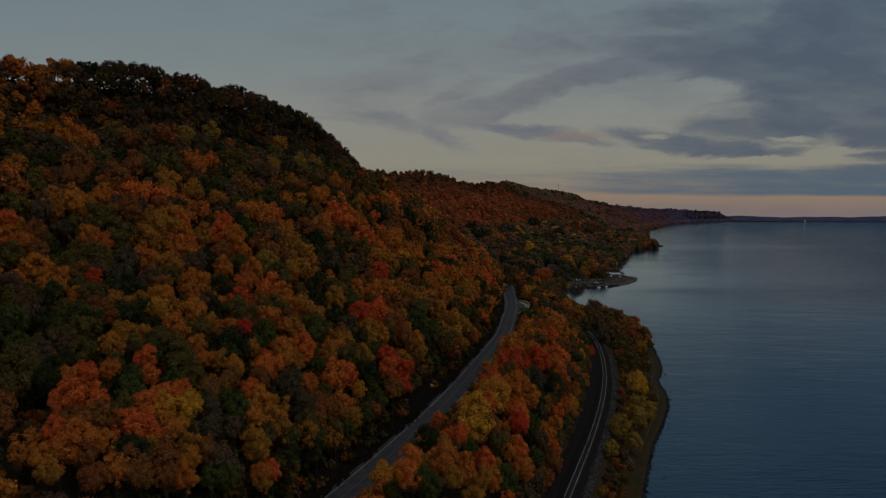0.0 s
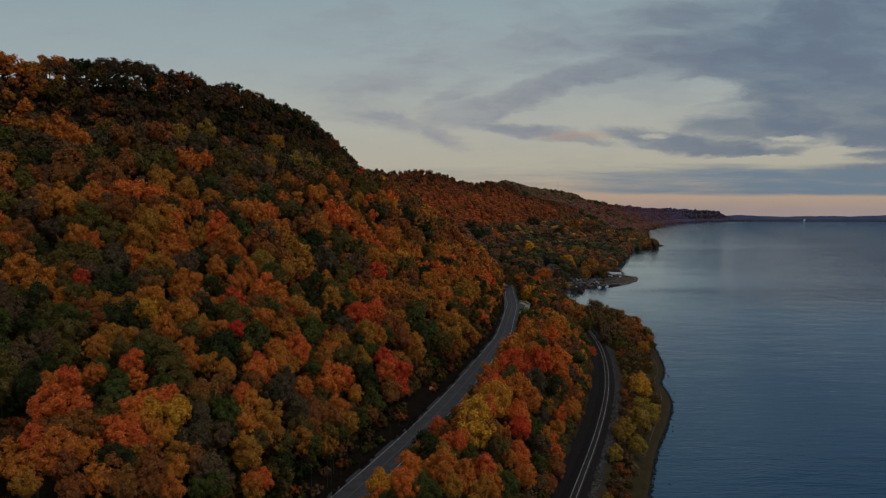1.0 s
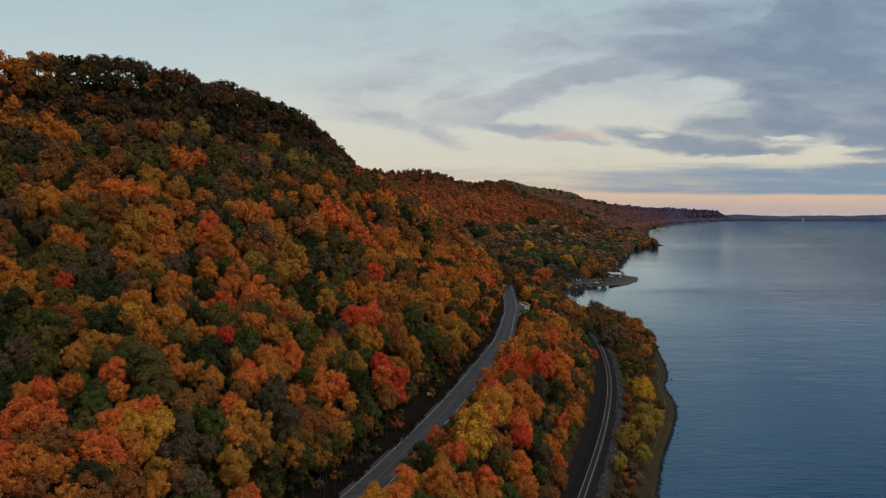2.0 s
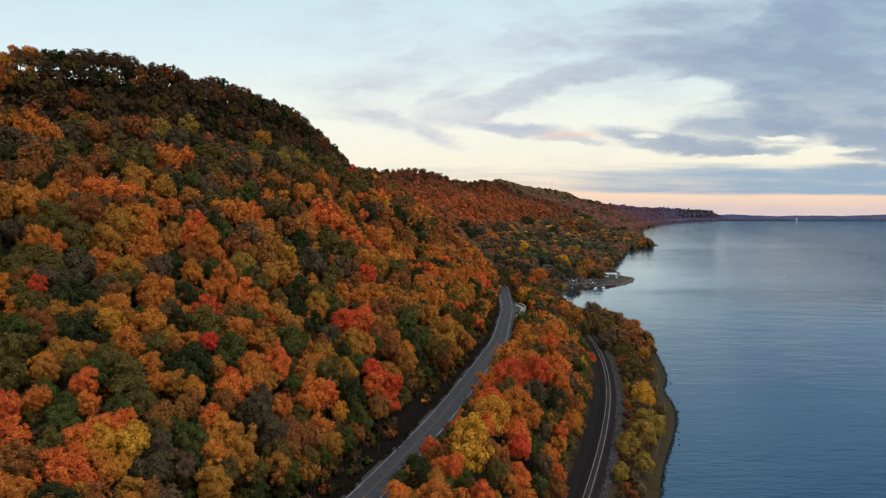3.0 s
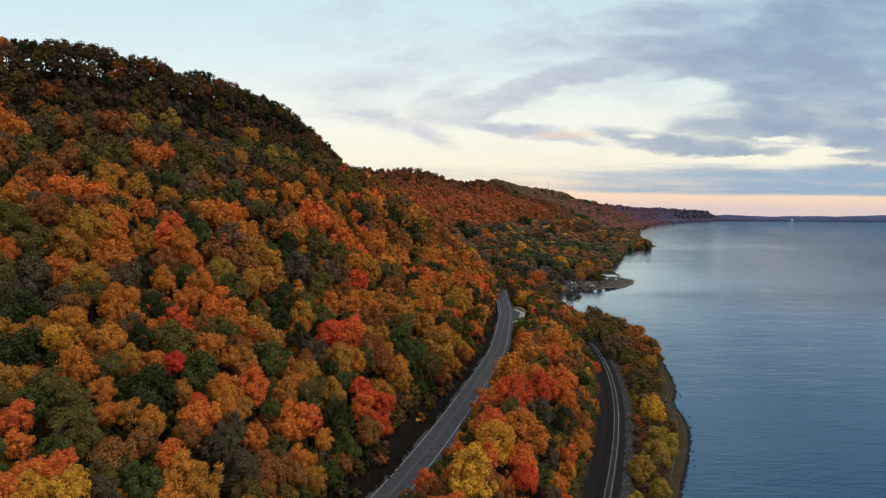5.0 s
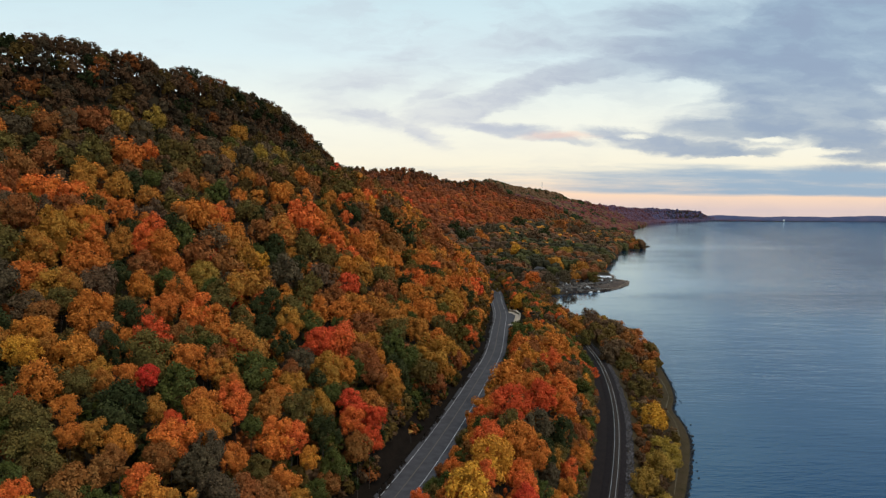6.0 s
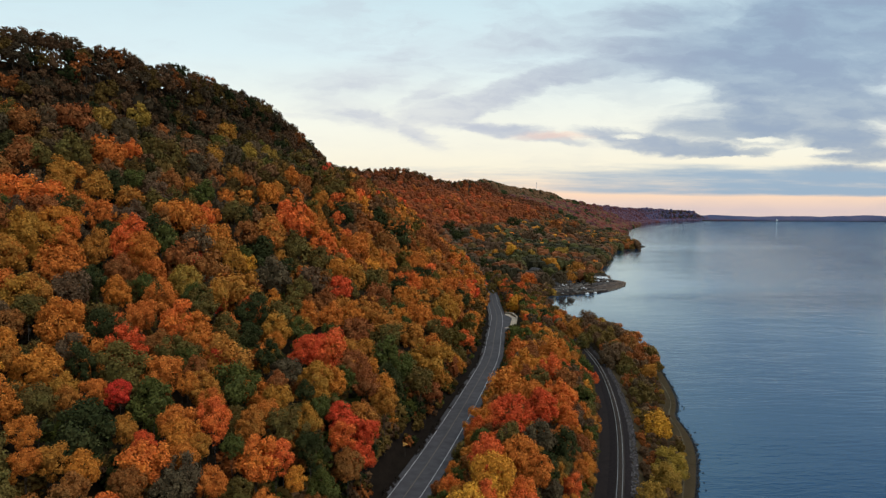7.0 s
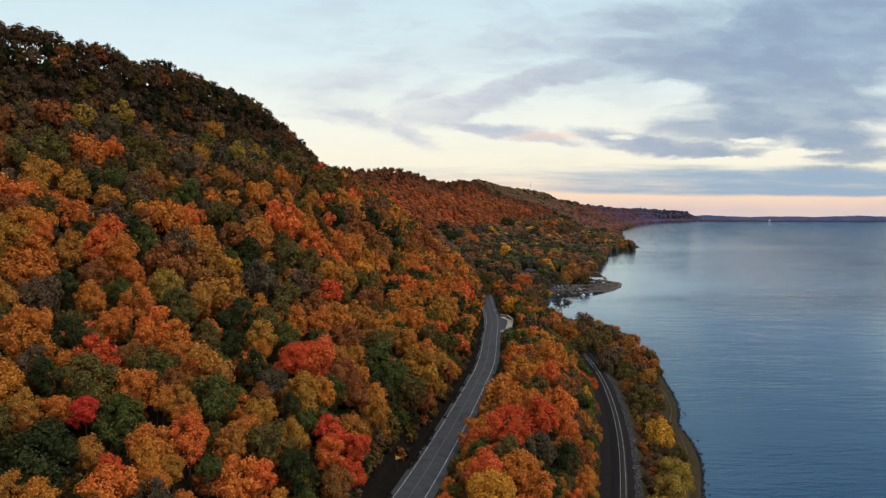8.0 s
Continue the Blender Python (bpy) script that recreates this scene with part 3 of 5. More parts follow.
def trunk_mesh(name, rng, length, r0, limbs=5):
    """A tapered, slightly bent trunk with limbs, up into the crown."""
    V, F = [], []

    def limb(p0, p1, a, b, sides=6, segs=3):
        base = len(V)
        p0, p1 = np.array(p0), np.array(p1)
        bend = rng.normal(0, 0.04, 3) * np.linalg.norm(p1 - p0)
        for i in range(segs + 1):
            t = i / segs
            c = p0 + (p1 - p0) * t + bend * math.sin(math.pi * t)
            for k in range(sides):
                w = 2 * math.pi * k / sides
                r = a + (b - a) * t
                V.append(c + np.array((math.cos(w) * r, math.sin(w) * r, 0)))
        for i in range(segs):
            for k in range(sides):
                j = (k + 1) % sides
                F.append((base + i * sides + k, base + i * sides + j, base + (i + 1) * sides + j, base + (i + 1) * sides + k))

    limb((0, 0, -0.6), (0, 0, length), r0, r0 * 0.35)
    for i in range(limbs):
        w = i * 2.4 + rng.uniform(0, 1)
        h = length * rng.uniform(0.5, 0.9)
        reach = length * rng.uniform(0.16, 0.28)
        limb((0, 0, h), (math.cos(w) * reach, math.sin(w) * reach, h + reach * 1.1), r0 * 0.45, r0 * 0.12, 5, 2)
    return mesh_from(name, V, F, BARK, True)


NEAR, BEYOND = [], []
lib = np.random.default_rng(11)
for i in range(14):
    cv, cf = crown(lib, int(lib.integers(34, 46)), 3800, 0.042, lib.uniform(0.85, 1.2), 1, 0.62, 0.15, 0.30)
    NEAR.append((mesh_from("crown", cv, cf, LEAF["orange"]), trunk_mesh("trunk", lib, 1.0, 0.026)))
for i in range(10):
    cv, cf = crown(lib, int(lib.integers(24, 34)), 1500, 0.062, lib.uniform(0.8, 1.1), 1, 0.66, 0.18, 0.33)
    BEYOND.append((mesh_from("crown", cv, cf, LEAF["orange"]), NEAR[i][1]))
MID = [crown(lib, int(lib.integers(13, 19)), 680, 0.082, lib.uniform(0.85, 1.15), 1, 0.84) for i in range(8)]
FAR = [crown(lib, int(lib.integers(9, 14)), 320, 0.125, lib.uniform(0.85, 1.15), 1, 0.86) for i in range(8)]
COPSE = [crown(lib, 10, 240, 0.075, lib.uniform(0.75, 1.0), 2, 0.98, 0.34, 0.5) for i in range(8)]
WOOD = [crown(lib, 6, 70, 0.09, lib.uniform(0.7, 0.95), 2, 1.02, 0.40, 0.56) for i in range(8)]
SHRUB = [crown(lib, 5, 60, 0.22, lib.uniform(0.7, 1.0), 1, 0.8) for i in range(8)]
TINY = [crown(lib, 1, 3, 0.10, lib.uniform(0.42, 0.55), 2, 1.25, 0.5, 0.6) for i in range(6)]
THIN = [crown(lib, 16, 360, 0.10, lib.uniform(0.8, 1.15), 1, 0.62, 0.2, 0.36) for i in range(6)]
PROTO = {}
WORDS = {"red": "deep red", "scarlet": "bright orange-red", "orange": "orange", "amber": "amber-orange", "yellow": "golden yellow", "rust": "rust-brown",
         "olive": "olive-brown", "green": "green", "dark_green": "dark green", "brown": "dull brown", "ochre": "ochre-gold", "grey_brown": "sparse grey-brown", "tan": "faded tan"}
# far bluff woods: distance haze painted into the tints, from wine to slate
FAR_WOODS_HAZE = {"wine": (0.190, 0.058, 0.042), "maroon": (0.128, 0.048, 0.050), "plum": (0.140, 0.076, 0.104), "mauve": (0.140, 0.090, 0.136), "slate": (0.112, 0.108, 0.190)}
KIND = {"red": "maple_tree", "scarlet": "maple_tree", "orange": "maple_tree", "amber": "hickory_tree", "yellow": "birch_tree", "rust": "oak_tree", "olive": "oak_tree",
        "green": "ash_tree", "dark_green": "cedar_tree", "brown": "oak_tree", "ochre": "poplar_tree", "grey_brown": "elm_tree", "tan": "cottonwood_tree"}


def tree(x, y, r, up, color, variant, where, spin=0.0, wide=1.0):
    """A tree of its own: trunk and leafy crown. r: crown radius; up: the crown's middle above the ground, in metres."""
    z = float(height(x, y))
    ratio = round(up / r, 1)
    lib_of = NEAR if y < 235 else BEYOND
    variant %= len(lib_of)
    key = (color, variant, where, ratio, y < 235)
    m = pose(x, y, z, 0, 0, math.degrees(spin)) @ Matrix.Diagonal((r * wide, r / wide, r, 1))
    if key in PROTO:
        ob = copy_thing(PROTO[key], m)
        ob.scale = (r * wide, r / wide, r)
        return ob
    ob = new(KIND[color])
    cm, tm = lib_of[variant]
    c = part("crown", cm, ob)
    c.location, c.scale = (0, 0, max(ratio - 0.10, 0.6)), (1.02, 1.02, 1.12)
    t = part("trunk", tm, ob)
    t.scale = (1, 1, ratio + 0.1)
    c.material_slots[0].link = "OBJECT"
    c.material_slots[0].material = LEAF[color]
    ob.matrix_basis = m
    tagged(ob, "%s with %s autumn leaves %s" % (KIND[color].replace("_", " "), WORDS[color], where), "tree", "trees " + where)
    PROTO[key] = ob
    return ob


def stand(name, items, label, trunks=False, mat=None, smooth=False):
    """Many trees as one mesh. items: x, y, z, radius, height of the crown's middle, colour, template, spin."""
    V, F, C, base = [], [], [], 0
    for (x, y, z, r, up, col, tpl, spin) in items:
        v, f = tpl
        c, s = math.cos(spin) * r, math.sin(spin) * r
        q = np.empty_like(v)
        q[:, 0], q[:, 1], q[:, 2] = v[:, 0] * c - v[:, 1] * s + x, v[:, 0] * s + v[:, 1] * c + y, v[:, 2] * r + z + up
        V.append(q)
        F.append(f + base)
        C.append(np.broadcast_to(np.array((*col, 1.0)), (len(v), 4)))
        base += len(v)
        if trunks:
            a, b = 0.22, 0.12
            ring = np.array([(-1, -1), (1, -1), (1, 1), (-1, 1)], float)
            V.append(np.concatenate((np.c_[ring * a + (x, y), np.full(4, z - 0.5)], np.c_[ring * b + (x, y), np.full(4, z + up)])))
            F.append(base + np.array([t for k in range(4) for t in ((k, (k + 1) % 4, 4 + (k + 1) % 4), (k, 4 + (k + 1) % 4, 4 + k))]))
            C.append(np.broadcast_to(np.array((0.05, 0.04, 0.032, 1.0)), (8, 4)))
            base += 8
    me = mesh_from(name, np.concatenate(V), np.concatenate(F), mat or FOREST, smooth)
    at = me.attributes.new("tint", "FLOAT_COLOR", "POINT")
    at.data.foreach_set("color", np.concatenate(C).astype(np.float32).ravel())
    return tagged(new(name, me), label, "forest", kind="stuff")


def pick_color(rng, v, x, y):
    """The mix of leaf colours: warm low on the slope, dull and dark under the brow; in loose patches."""
    patch = math.sin(x / 31 + 1.7 * math.sin(y / 47)) + math.sin(y / 37 + x / 90 + 1.0)
    low = dict(red=0.02, scarlet=0.06, orange=0.20, amber=0.20, yellow=0.03, rust=0.13, olive=0.20, green=0.07, dark_green=0.06, brown=0.02)
    high = dict(amber=0.02, rust=0.06, olive=0.20, green=0.05, dark_green=0.20, brown=0.25, grey_brown=0.22)
    f = min(1, max(0, (v - 0.32 + 0.05 * patch) / 0.30))
    keys = list(LEAF_COLORS)
    w = np.array([low.get(k, 0) * (1 - f) + high.get(k, 0) * f for k in keys])
    if patch > 0.6:
        w *= [1.5 if k in ("red", "scarlet", "orange") else 1 for k in keys]
    if patch < -0.8:
        w *= [1.8 if k in ("green", "olive", "dark_green") else 1 for k in keys]
    return keys[rng.choice(len(keys), p=w / w.sum())]


def scatter(rng, x0, x1, y0, y1, gap):
    """A jittered hexagonal spread of places."""
    out = []
    for j, y in enumerate(np.arange(y0, y1, gap * 0.87)):
        for x in np.arange(x0 + (j % 2) * gap / 2, x1, gap):
            out.append((x + rng.uniform(-0.33, 0.33) * gap, y + rng.uniform(-0.33, 0.33) * gap))
    return out


def tint_of(rng, col):
    return np.array(LEAF_COLORS[col]) * rng.uniform(0.78, 1.15)


def wood_tint(rng, col):
    """Leaf colours of the closed wood, nearer to one another than those of single trees."""
    return 0.80 * tint_of(rng, col) + 0.20 * np.array((0.290, 0.098, 0.022))


SLOPE, STRIP, BANK, LOWLAND = "on the wooded slope", "beside the railway cutting", "on the grassy lake bank", "about the small harbour"
CELL = {}
tree_rng = np.random.default_rng(5)


def free(x, y, r, tight):
    for i in range(-2, 3):
        for j in range(-2, 3):
            for (a, b, q) in CELL.get((int(x // 8) + i, int(y // 8) + j), ()):
                if (a - x) ** 2 + (b - y) ** 2 < ((q + r) * tight) ** 2:
                    return False
    return True


def take(x, y, r):
    CELL.setdefault((int(x // 8), int(y // 8)), []).append((x, y, r))


def crown_height(x, y, where):
    """The middle of a crown above the ground: lower towards the road and the railway."""
    a, b = x - float(road_x(y)), float(rail_x(y)) - x
    if where == SLOPE:
        return 16.3 - max(0, 12 + a) * 0.4
    if where == STRIP:
        return min(17.0, 4 + 0.75 * max(a - 5, 0), 3 + 0.7 * max(b - 7, 0)) * float(np.interp(y, (250, 340), (1, 0.55)))
    if where == LOWLAND:
        return 9.0
    return 5.8 if y < 345 else 7.5


def grove(color, where, spots):
    """Trees of one colour. spots: x, y, crown radius."""
    rng = tree_rng
    for x, y, r in spots:
        r = max(r * (1.14 if r < 5 else 1.06), 2.2)
        up = crown_height(x, y, where) - 0.38 * r
        if where == SLOPE:
            x = min(x, float(road_x(y)) - 6.5 - 0.55 * r)
        elif where == STRIP:
            x = max(x, float(road_x(y)) + 6.6 + 1.0 * r)
        take(x, y, r)
        tree(x, y, r, max(up, 0.62 * r), color, int(rng.integers(0, 14)), where, float(rng.uniform(0, 6.28)), float(rng.uniform(0.9, 1.12)))


# trees that stand out by their colour, stand by stand
grove("orange", SLOPE, ((-64, 95.8, 1.7), (-63.2, 98.3, 2.4), (-55.1, 100.4, 2.2), (-61.7, 102.8, 2.8), (-58.9, 104.2, 2.1), (-45.6, 106.9, 1.5), (-46.5, 110, 2), (-52.4, 114, 2.5), (-71.8, 114.6, 1.6), (-36.1, 120.8, 2), (-66.8, 121.2, 1.3), (-39.1, 129.2, 2.8), (-71.7, 130.6, 2), (-40.2, 135, 3.6), (-54.6, 140.1, 1.7), (-48.5, 143.3, 2.5), (-57.9, 144.9, 2), (-65.9, 152, 3.5), (-32.2, 152.7, 2.7), (-37.8, 153.7, 2.4), (-23.8, 156, 3), (-39.8, 158.4, 3.3), (-41.2, 161.1, 3.6), (-55.5, 161.5, 2.3)))
grove("rust", SLOPE, ((-56.9, 96.9, 2.2), (-59.8, 99.7, 2), (-51.4, 101.7, 2.2), (-53.7, 102.9, 2.8), (-48.3, 104.5, 1.7), (-50.4, 107.2, 2.9)))
grove("orange", SLOPE, ((-66.8, 163.7, 4), (-76.8, 168.3, 3.5), (-37.6, 169.5, 2.5), (-43.1, 172.4, 2), (-48.4, 173.3, 3.6), (-28.8, 176.4, 2.6), (-73.9, 183.3, 4.7), (-108.2, 188.1, 3.3), (-104.6, 189.4, 2.7), (-92.5, 192.5, 4.4), (-62.8, 196.9, 3.6), (-49.7, 198.1, 4.3), (-117.8, 203.2, 4.6), (-96.3, 204.1, 2.7), (-17.1, 204.5, 3.1), (-72.7, 208.1, 3.4), (-6, 213, 3.6), (-89.4, 211.8, 6.6), (-64.7, 214.2, 4.3), (-120.6, 218.1, 3.9), (-97.5, 227.3, 5.6), (-78.2, 234.5, 5.5), (-93.8, 242.3, 4), (-32.3, 244.9, 4.2), (-25, 254, 3.9), (-19.2, 262.2, 4.5), (-67.8, 266.4, 5.4), (-81, 266.5, 6.3), (-75.7, 270.6, 6), (-166.6, 278.6, 5.1)))
grove("orange", SLOPE, ((-158.8, 278.6, 6), (6.4, 290, 5.6), (-54.4, 294.5, 5.6), (-27, 296.5, 4.6), (-117.5, 298.6, 6.6), (0, 307.6, 4.9), (-40.8, 324.2, 5.6), (-62.3, 327.6, 5.1), (10.4, 335.4, 6.5), (-25, 336, 7.7), (24, 358.7, 7), (4.8, 361.8, 6.4), (-58.9, 365.2, 5.1), (39.5, 438.3, 7.1)))
grove("scarlet", SLOPE, ((-66.1, 102.1, 1.8), (-68.8, 109.9, 2.9), (-57.6, 110.8, 2.3), (-54.7, 111.1, 3), (-65.2, 111.7, 2.5), (-55.9, 113.7, 1.8), (-57.8, 117, 2.4), (-69.8, 117.1, 2.3), (-56.7, 121, 1.6), (-55.2, 122.9, 1.4), (-33.1, 123.7, 2), (-60.3, 125.3, 1.8), (-54.1, 125.9, 1.9), (-63.7, 129.6, 2.3), (-42.7, 137.7, 2.6), (-42.5, 149.9, 3.6), (-27.6, 163.1, 3.7), (-36, 165.8, 3.2), (-24.4, 165.8, 2.7), (-13.7, 184.8, 2.8), (-55.8, 199.5, 4.6), (-22.3, 221, 6.7), (-94.6, 225, 3), (-82.5, 232.3, 4.3), (-117.9, 238.2, 5.1), (-110.7, 244.9, 4.5), (-114.1, 308.6, 3.7), (-35.5, 314.5, 6), (-50.4, 315.3, 7.7), (-44.1, 327.6, 4)))
grove("scarlet", SLOPE, ((1.5, 331.4, 5.9),))
grove("red", SLOPE, ((-43.4, 152.5, 1.9), (-51.8, 162.8, 2.1), (-94.5, 166.3, 2), (-58.5, 181, 3.7), (-7.8, 187.2, 3.1), (-14.2, 189.9, 3.2), (-8.9, 194.4, 2.9), (-27.3, 214.3, 3.6), (-24.2, 279.9, 4.4)))
grove("amber", SLOPE, ((-62.1, 94.2, 1.5), (-51.9, 108.4, 1.8), (-47.3, 113.1, 2.3), (-30.6, 120.6, 1.5), (-37.9, 123.1, 2), (-37.8, 124.7, 3), (-69.7, 129, 1.4), (-35.3, 132.5, 2.9), (-36.8, 135.7, 3.2), (-71.8, 137.7, 2.9), (-29.9, 138.5, 2.6), (-52.3, 142, 2.4), (-21.5, 146, 2.6), (-82.8, 153.5, 2.4), (-47, 154.3, 2.2), (-21.2, 155.1, 2.8), (-79.9, 155.4, 1.7), (-57.8, 156.1, 2), (-36, 158.1, 2), (-78.1, 159.3, 2), (-60.2, 160.3, 2.3), (-71.7, 163.5, 1.8), (-30.4, 170.4, 2.8), (-40.2, 174.2, 3.1), (-20.9, 181.9, 3), (-27.7, 182.4, 3.3), (-39.4, 188.4, 5.6), (-87.8, 190.7, 4.3), (-84.2, 194.1, 3.8), (-22.2, 198.3, 4.3)))
grove("amber", SLOPE, ((-97.9, 202.7, 4.6), (-5.3, 209, 3.5), (-96.3, 213.9, 6), (-102, 216.9, 4.3), (-36.4, 222.4, 4.1), (-86.7, 223.4, 4.1), (-54.6, 225.2, 3.8), (-52.4, 239.3, 6.9), (7.7, 254.3, 6.2), (-112.7, 255.2, 4.3), (-58.4, 259.5, 4), (-104.6, 262.9, 5.3), (-63.9, 264, 5.8), (-94.6, 264.8, 4), (-5.7, 265.9, 5.5), (-118, 266.3, 4), (3.5, 266.8, 4.2), (-12.9, 272, 4.7), (15.6, 273.8, 3.4), (-54.6, 295.5, 7.1), (-20.5, 295.5, 4.6), (18.3, 318.5, 6.8), (-76.2, 327.6, 3.4), (-90.3, 343.4, 4.2), (-101.4, 397.6, 6.2)))
grove("yellow", SLOPE, ((-50.6, 115.9, 1.7), (-54.5, 116.7, 1.9), (-54.5, 119.3, 2.1), (-51.4, 121.6, 3.3), (-74, 158.5, 3), (-20.7, 164.9, 2.1), (-52.2, 201.3, 2.3)))
grove("rust", SLOPE, ((-64.6, 106.1, 2.5), (-61.7, 109, 2.5), (-44.5, 115, 2.3), (-49.8, 131.7, 3.4), (-47.5, 138.1, 2.6), (-28.6, 143.4, 2.4), (-78.2, 143.7, 2.2), (-42.3, 144.3, 2.5), (-28.6, 147.2, 3.5), (-83.2, 148, 2.3), (-24.8, 151.4, 3.2), (-10.9, 167.2, 2.5), (-80.7, 177.1, 3.1), (-43.6, 179, 2.6), (-11.9, 180.9, 3.3), (-9.8, 212, 3.6), (-108.2, 214.3, 4.5), (-13.9, 219.4, 5), (-135.9, 229.7, 4.9), (-126.2, 234.7, 3.9), (-70.2, 242.6, 5.7), (-62.5, 243.5, 4.9), (-144.9, 248.1, 5.7), (-16.1, 250.9, 4.7), (-132.2, 253.4, 5.5), (-28.4, 264.9, 3.6), (-132, 268.2, 5.4), (-60, 286.2, 5.4), (-11.3, 288.7, 6), (-91.9, 292.2, 5.5)))
grove("rust", SLOPE, ((-147.7, 293.4, 5.4), (-140.2, 315.5, 7.5), (-51.7, 358.9, 3.8), (-11.3, 367, 9.1), (-21.5, 375.6, 8), (18.9, 385.5, 8.3), (-28.1, 422.9, 6.8), (14, 444.2, 10.4), (22.3, 450.6, 8.1)))
grove("olive", SLOPE, ((-60.1, 113.6, 2.3), (-49.1, 127, 1.7), (-36.5, 128.4, 2.2), (-26.4, 129.5, 2.9), (-54.5, 131.5, 2.6), (-67.9, 132.9, 2), (-56.6, 133.7, 3.7), (-32.7, 133.7, 2.1), (-60.3, 139, 3.6), (-30.3, 140.2, 3.1), (-64.7, 141.3, 3.1), (-24.5, 146.7, 2.1), (-60.9, 153.7, 2.7), (-89.7, 156.9, 3.1), (-54.8, 172.6, 4.5), (-25.2, 176.1, 4), (-101.5, 180.9, 4.3), (-48.2, 182.4, 3.9), (-62, 186.2, 2), (-82.1, 186.8, 3), (-103.2, 196.9, 4.8), (-111.7, 202.3, 4.6), (-45.8, 208.5, 3.5), (-55.2, 217.7, 4), (5.2, 238.6, 4.1), (-36.4, 245.2, 3.8), (-5.5, 254.8, 4), (-36.9, 261.5, 4), (-144.3, 261.8, 6.5), (-126.9, 271, 4.1)))
grove("olive", SLOPE, ((-124.5, 284.7, 6.7), (12.5, 285.9, 3.5), (-67.8, 293.6, 4.5), (-155.3, 296.4, 5), (-43.9, 299.2, 6.2), (-14.7, 306.2, 5.4), (-110.1, 322.1, 5), (-103.4, 322.2, 7.7), (-39.7, 392.2, 6.2), (-66.7, 432.6, 6.9)))
grove("green", SLOPE, ((-42.6, 111.1, 1.8), (-40.9, 114.6, 2.7), (-60.9, 118.7, 2.6), (-62.4, 122.4, 1.6), (-66.7, 123.7, 1.8), (-56.3, 127.6, 1.4), (-43.7, 128.6, 2.9), (-46.6, 130.4, 1.4), (-26.8, 139.2, 2.2), (-18.7, 150.9, 1.5), (-14.4, 161.8, 2.2), (-31.6, 161.8, 2), (-46.7, 164.5, 4), (-16, 170.5, 3.1), (-36.1, 180.5, 4.4), (-46.5, 181.8, 2.7), (-19.4, 188.4, 2.5), (-69.4, 215, 2.9), (-57.8, 220.4, 3.3), (-31, 229.1, 3.5), (-1, 234.2, 4), (-6.1, 238.6, 4.5), (-76.7, 247.2, 4.2), (-99.9, 278.5, 3.5), (-81.5, 298.1, 4.6)))
grove("dark_green", SLOPE, ((-55.1, 105.5, 2.3), (-53, 105.9, 1.7), (-73.1, 112.1, 2), (-41.4, 125.5, 1.8), (-30.1, 130.1, 2.6), (-75.8, 147.6, 5.7), (-52.4, 150.1, 5.2), (-85, 164.7, 5.7), (-61.6, 169.5, 3), (-19.3, 175.1, 3.2), (-65.3, 185.4, 3.9), (-22.9, 191.2, 2.2), (-33.1, 199.6, 3.3), (-40.4, 208.6, 3.1), (-79, 209, 3.1), (-3.7, 221.2, 4.1), (-126.6, 223.5, 3.3), (-44.8, 227.1, 4.2), (-88.1, 233.2, 2.7), (-81, 250.6, 4.2), (-43.9, 276.7, 2.9), (-54.6, 283.1, 4.9), (-2.8, 317, 4.5), (7.6, 344.8, 5.5), (28.6, 356.2, 5.1), (-32.4, 369.5, 5.9), (-5.3, 396.7, 9.2), (-15.9, 399.7, 6.4)))
grove("brown", SLOPE, ((-43, 114.9, 3.1), (-40.4, 116.1, 2.3), (-42.5, 123.4, 2.2), (-65.9, 171.7, 2.8), (-97.2, 172, 3), (-84.8, 178.4, 2.9), (-81.2, 201, 4.9), (-70.7, 257.4, 4.4), (-34.5, 276.6, 5.7), (-145.2, 305.1, 4.1)))
grove("grey_brown", SLOPE, ((-46.1, 119.6, 2.9), (-47.6, 124.8, 2.3), (-32.3, 144, 3.4), (-37.3, 146, 3), (-36.2, 150, 3.1), (-93, 174.8, 3.5), (-96.7, 185.7, 5.4), (-28.4, 196.2, 3.6), (-45.8, 262.1, 7.2), (-153.8, 285.5, 5.7), (-92.8, 323, 5), (-124.6, 328.3, 4.5), (-85.4, 352.8, 6.1)))
grove("ochre", SLOPE, ((-63.4, 226.8, 4.2), (-133.2, 326.3, 5.6), (-127.3, 349.5, 5.4), (-82.7, 372.9, 4.6), (-79.1, 401.5, 4.9)))
grove("yellow", STRIP, ((-11, 129.5, 3.6), (-15.7, 138.7, 2.8), (11.5, 155.4, 5.7), (19.6, 174.2, 5.2), (80.1, 474.5, 6.9)))
grove("scarlet", STRIP, ((-5.2, 118.6, 2.6), (-4.5, 130.1, 2.4), (12.8, 140.8, 2.6), (6.9, 143, 2.6), (24.3, 159.3, 2.9), (2.3, 162.5, 2.7), (16, 165.3, 2.3), (25.8, 172.1, 3.9), (25.8, 176.2, 2.6), (19.4, 184.8, 3.7), (42.8, 196.5, 2.5), (17.4, 224.7, 2.3), (49.6, 228.3, 3.2), (51.8, 242.9, 4.7), (55.4, 268.5, 4.3), (86.4, 316.1, 2.8)))
grove("red", STRIP, ((25.1, 168, 2.8), (29.3, 210.5, 4.5), (40.9, 223, 5)))
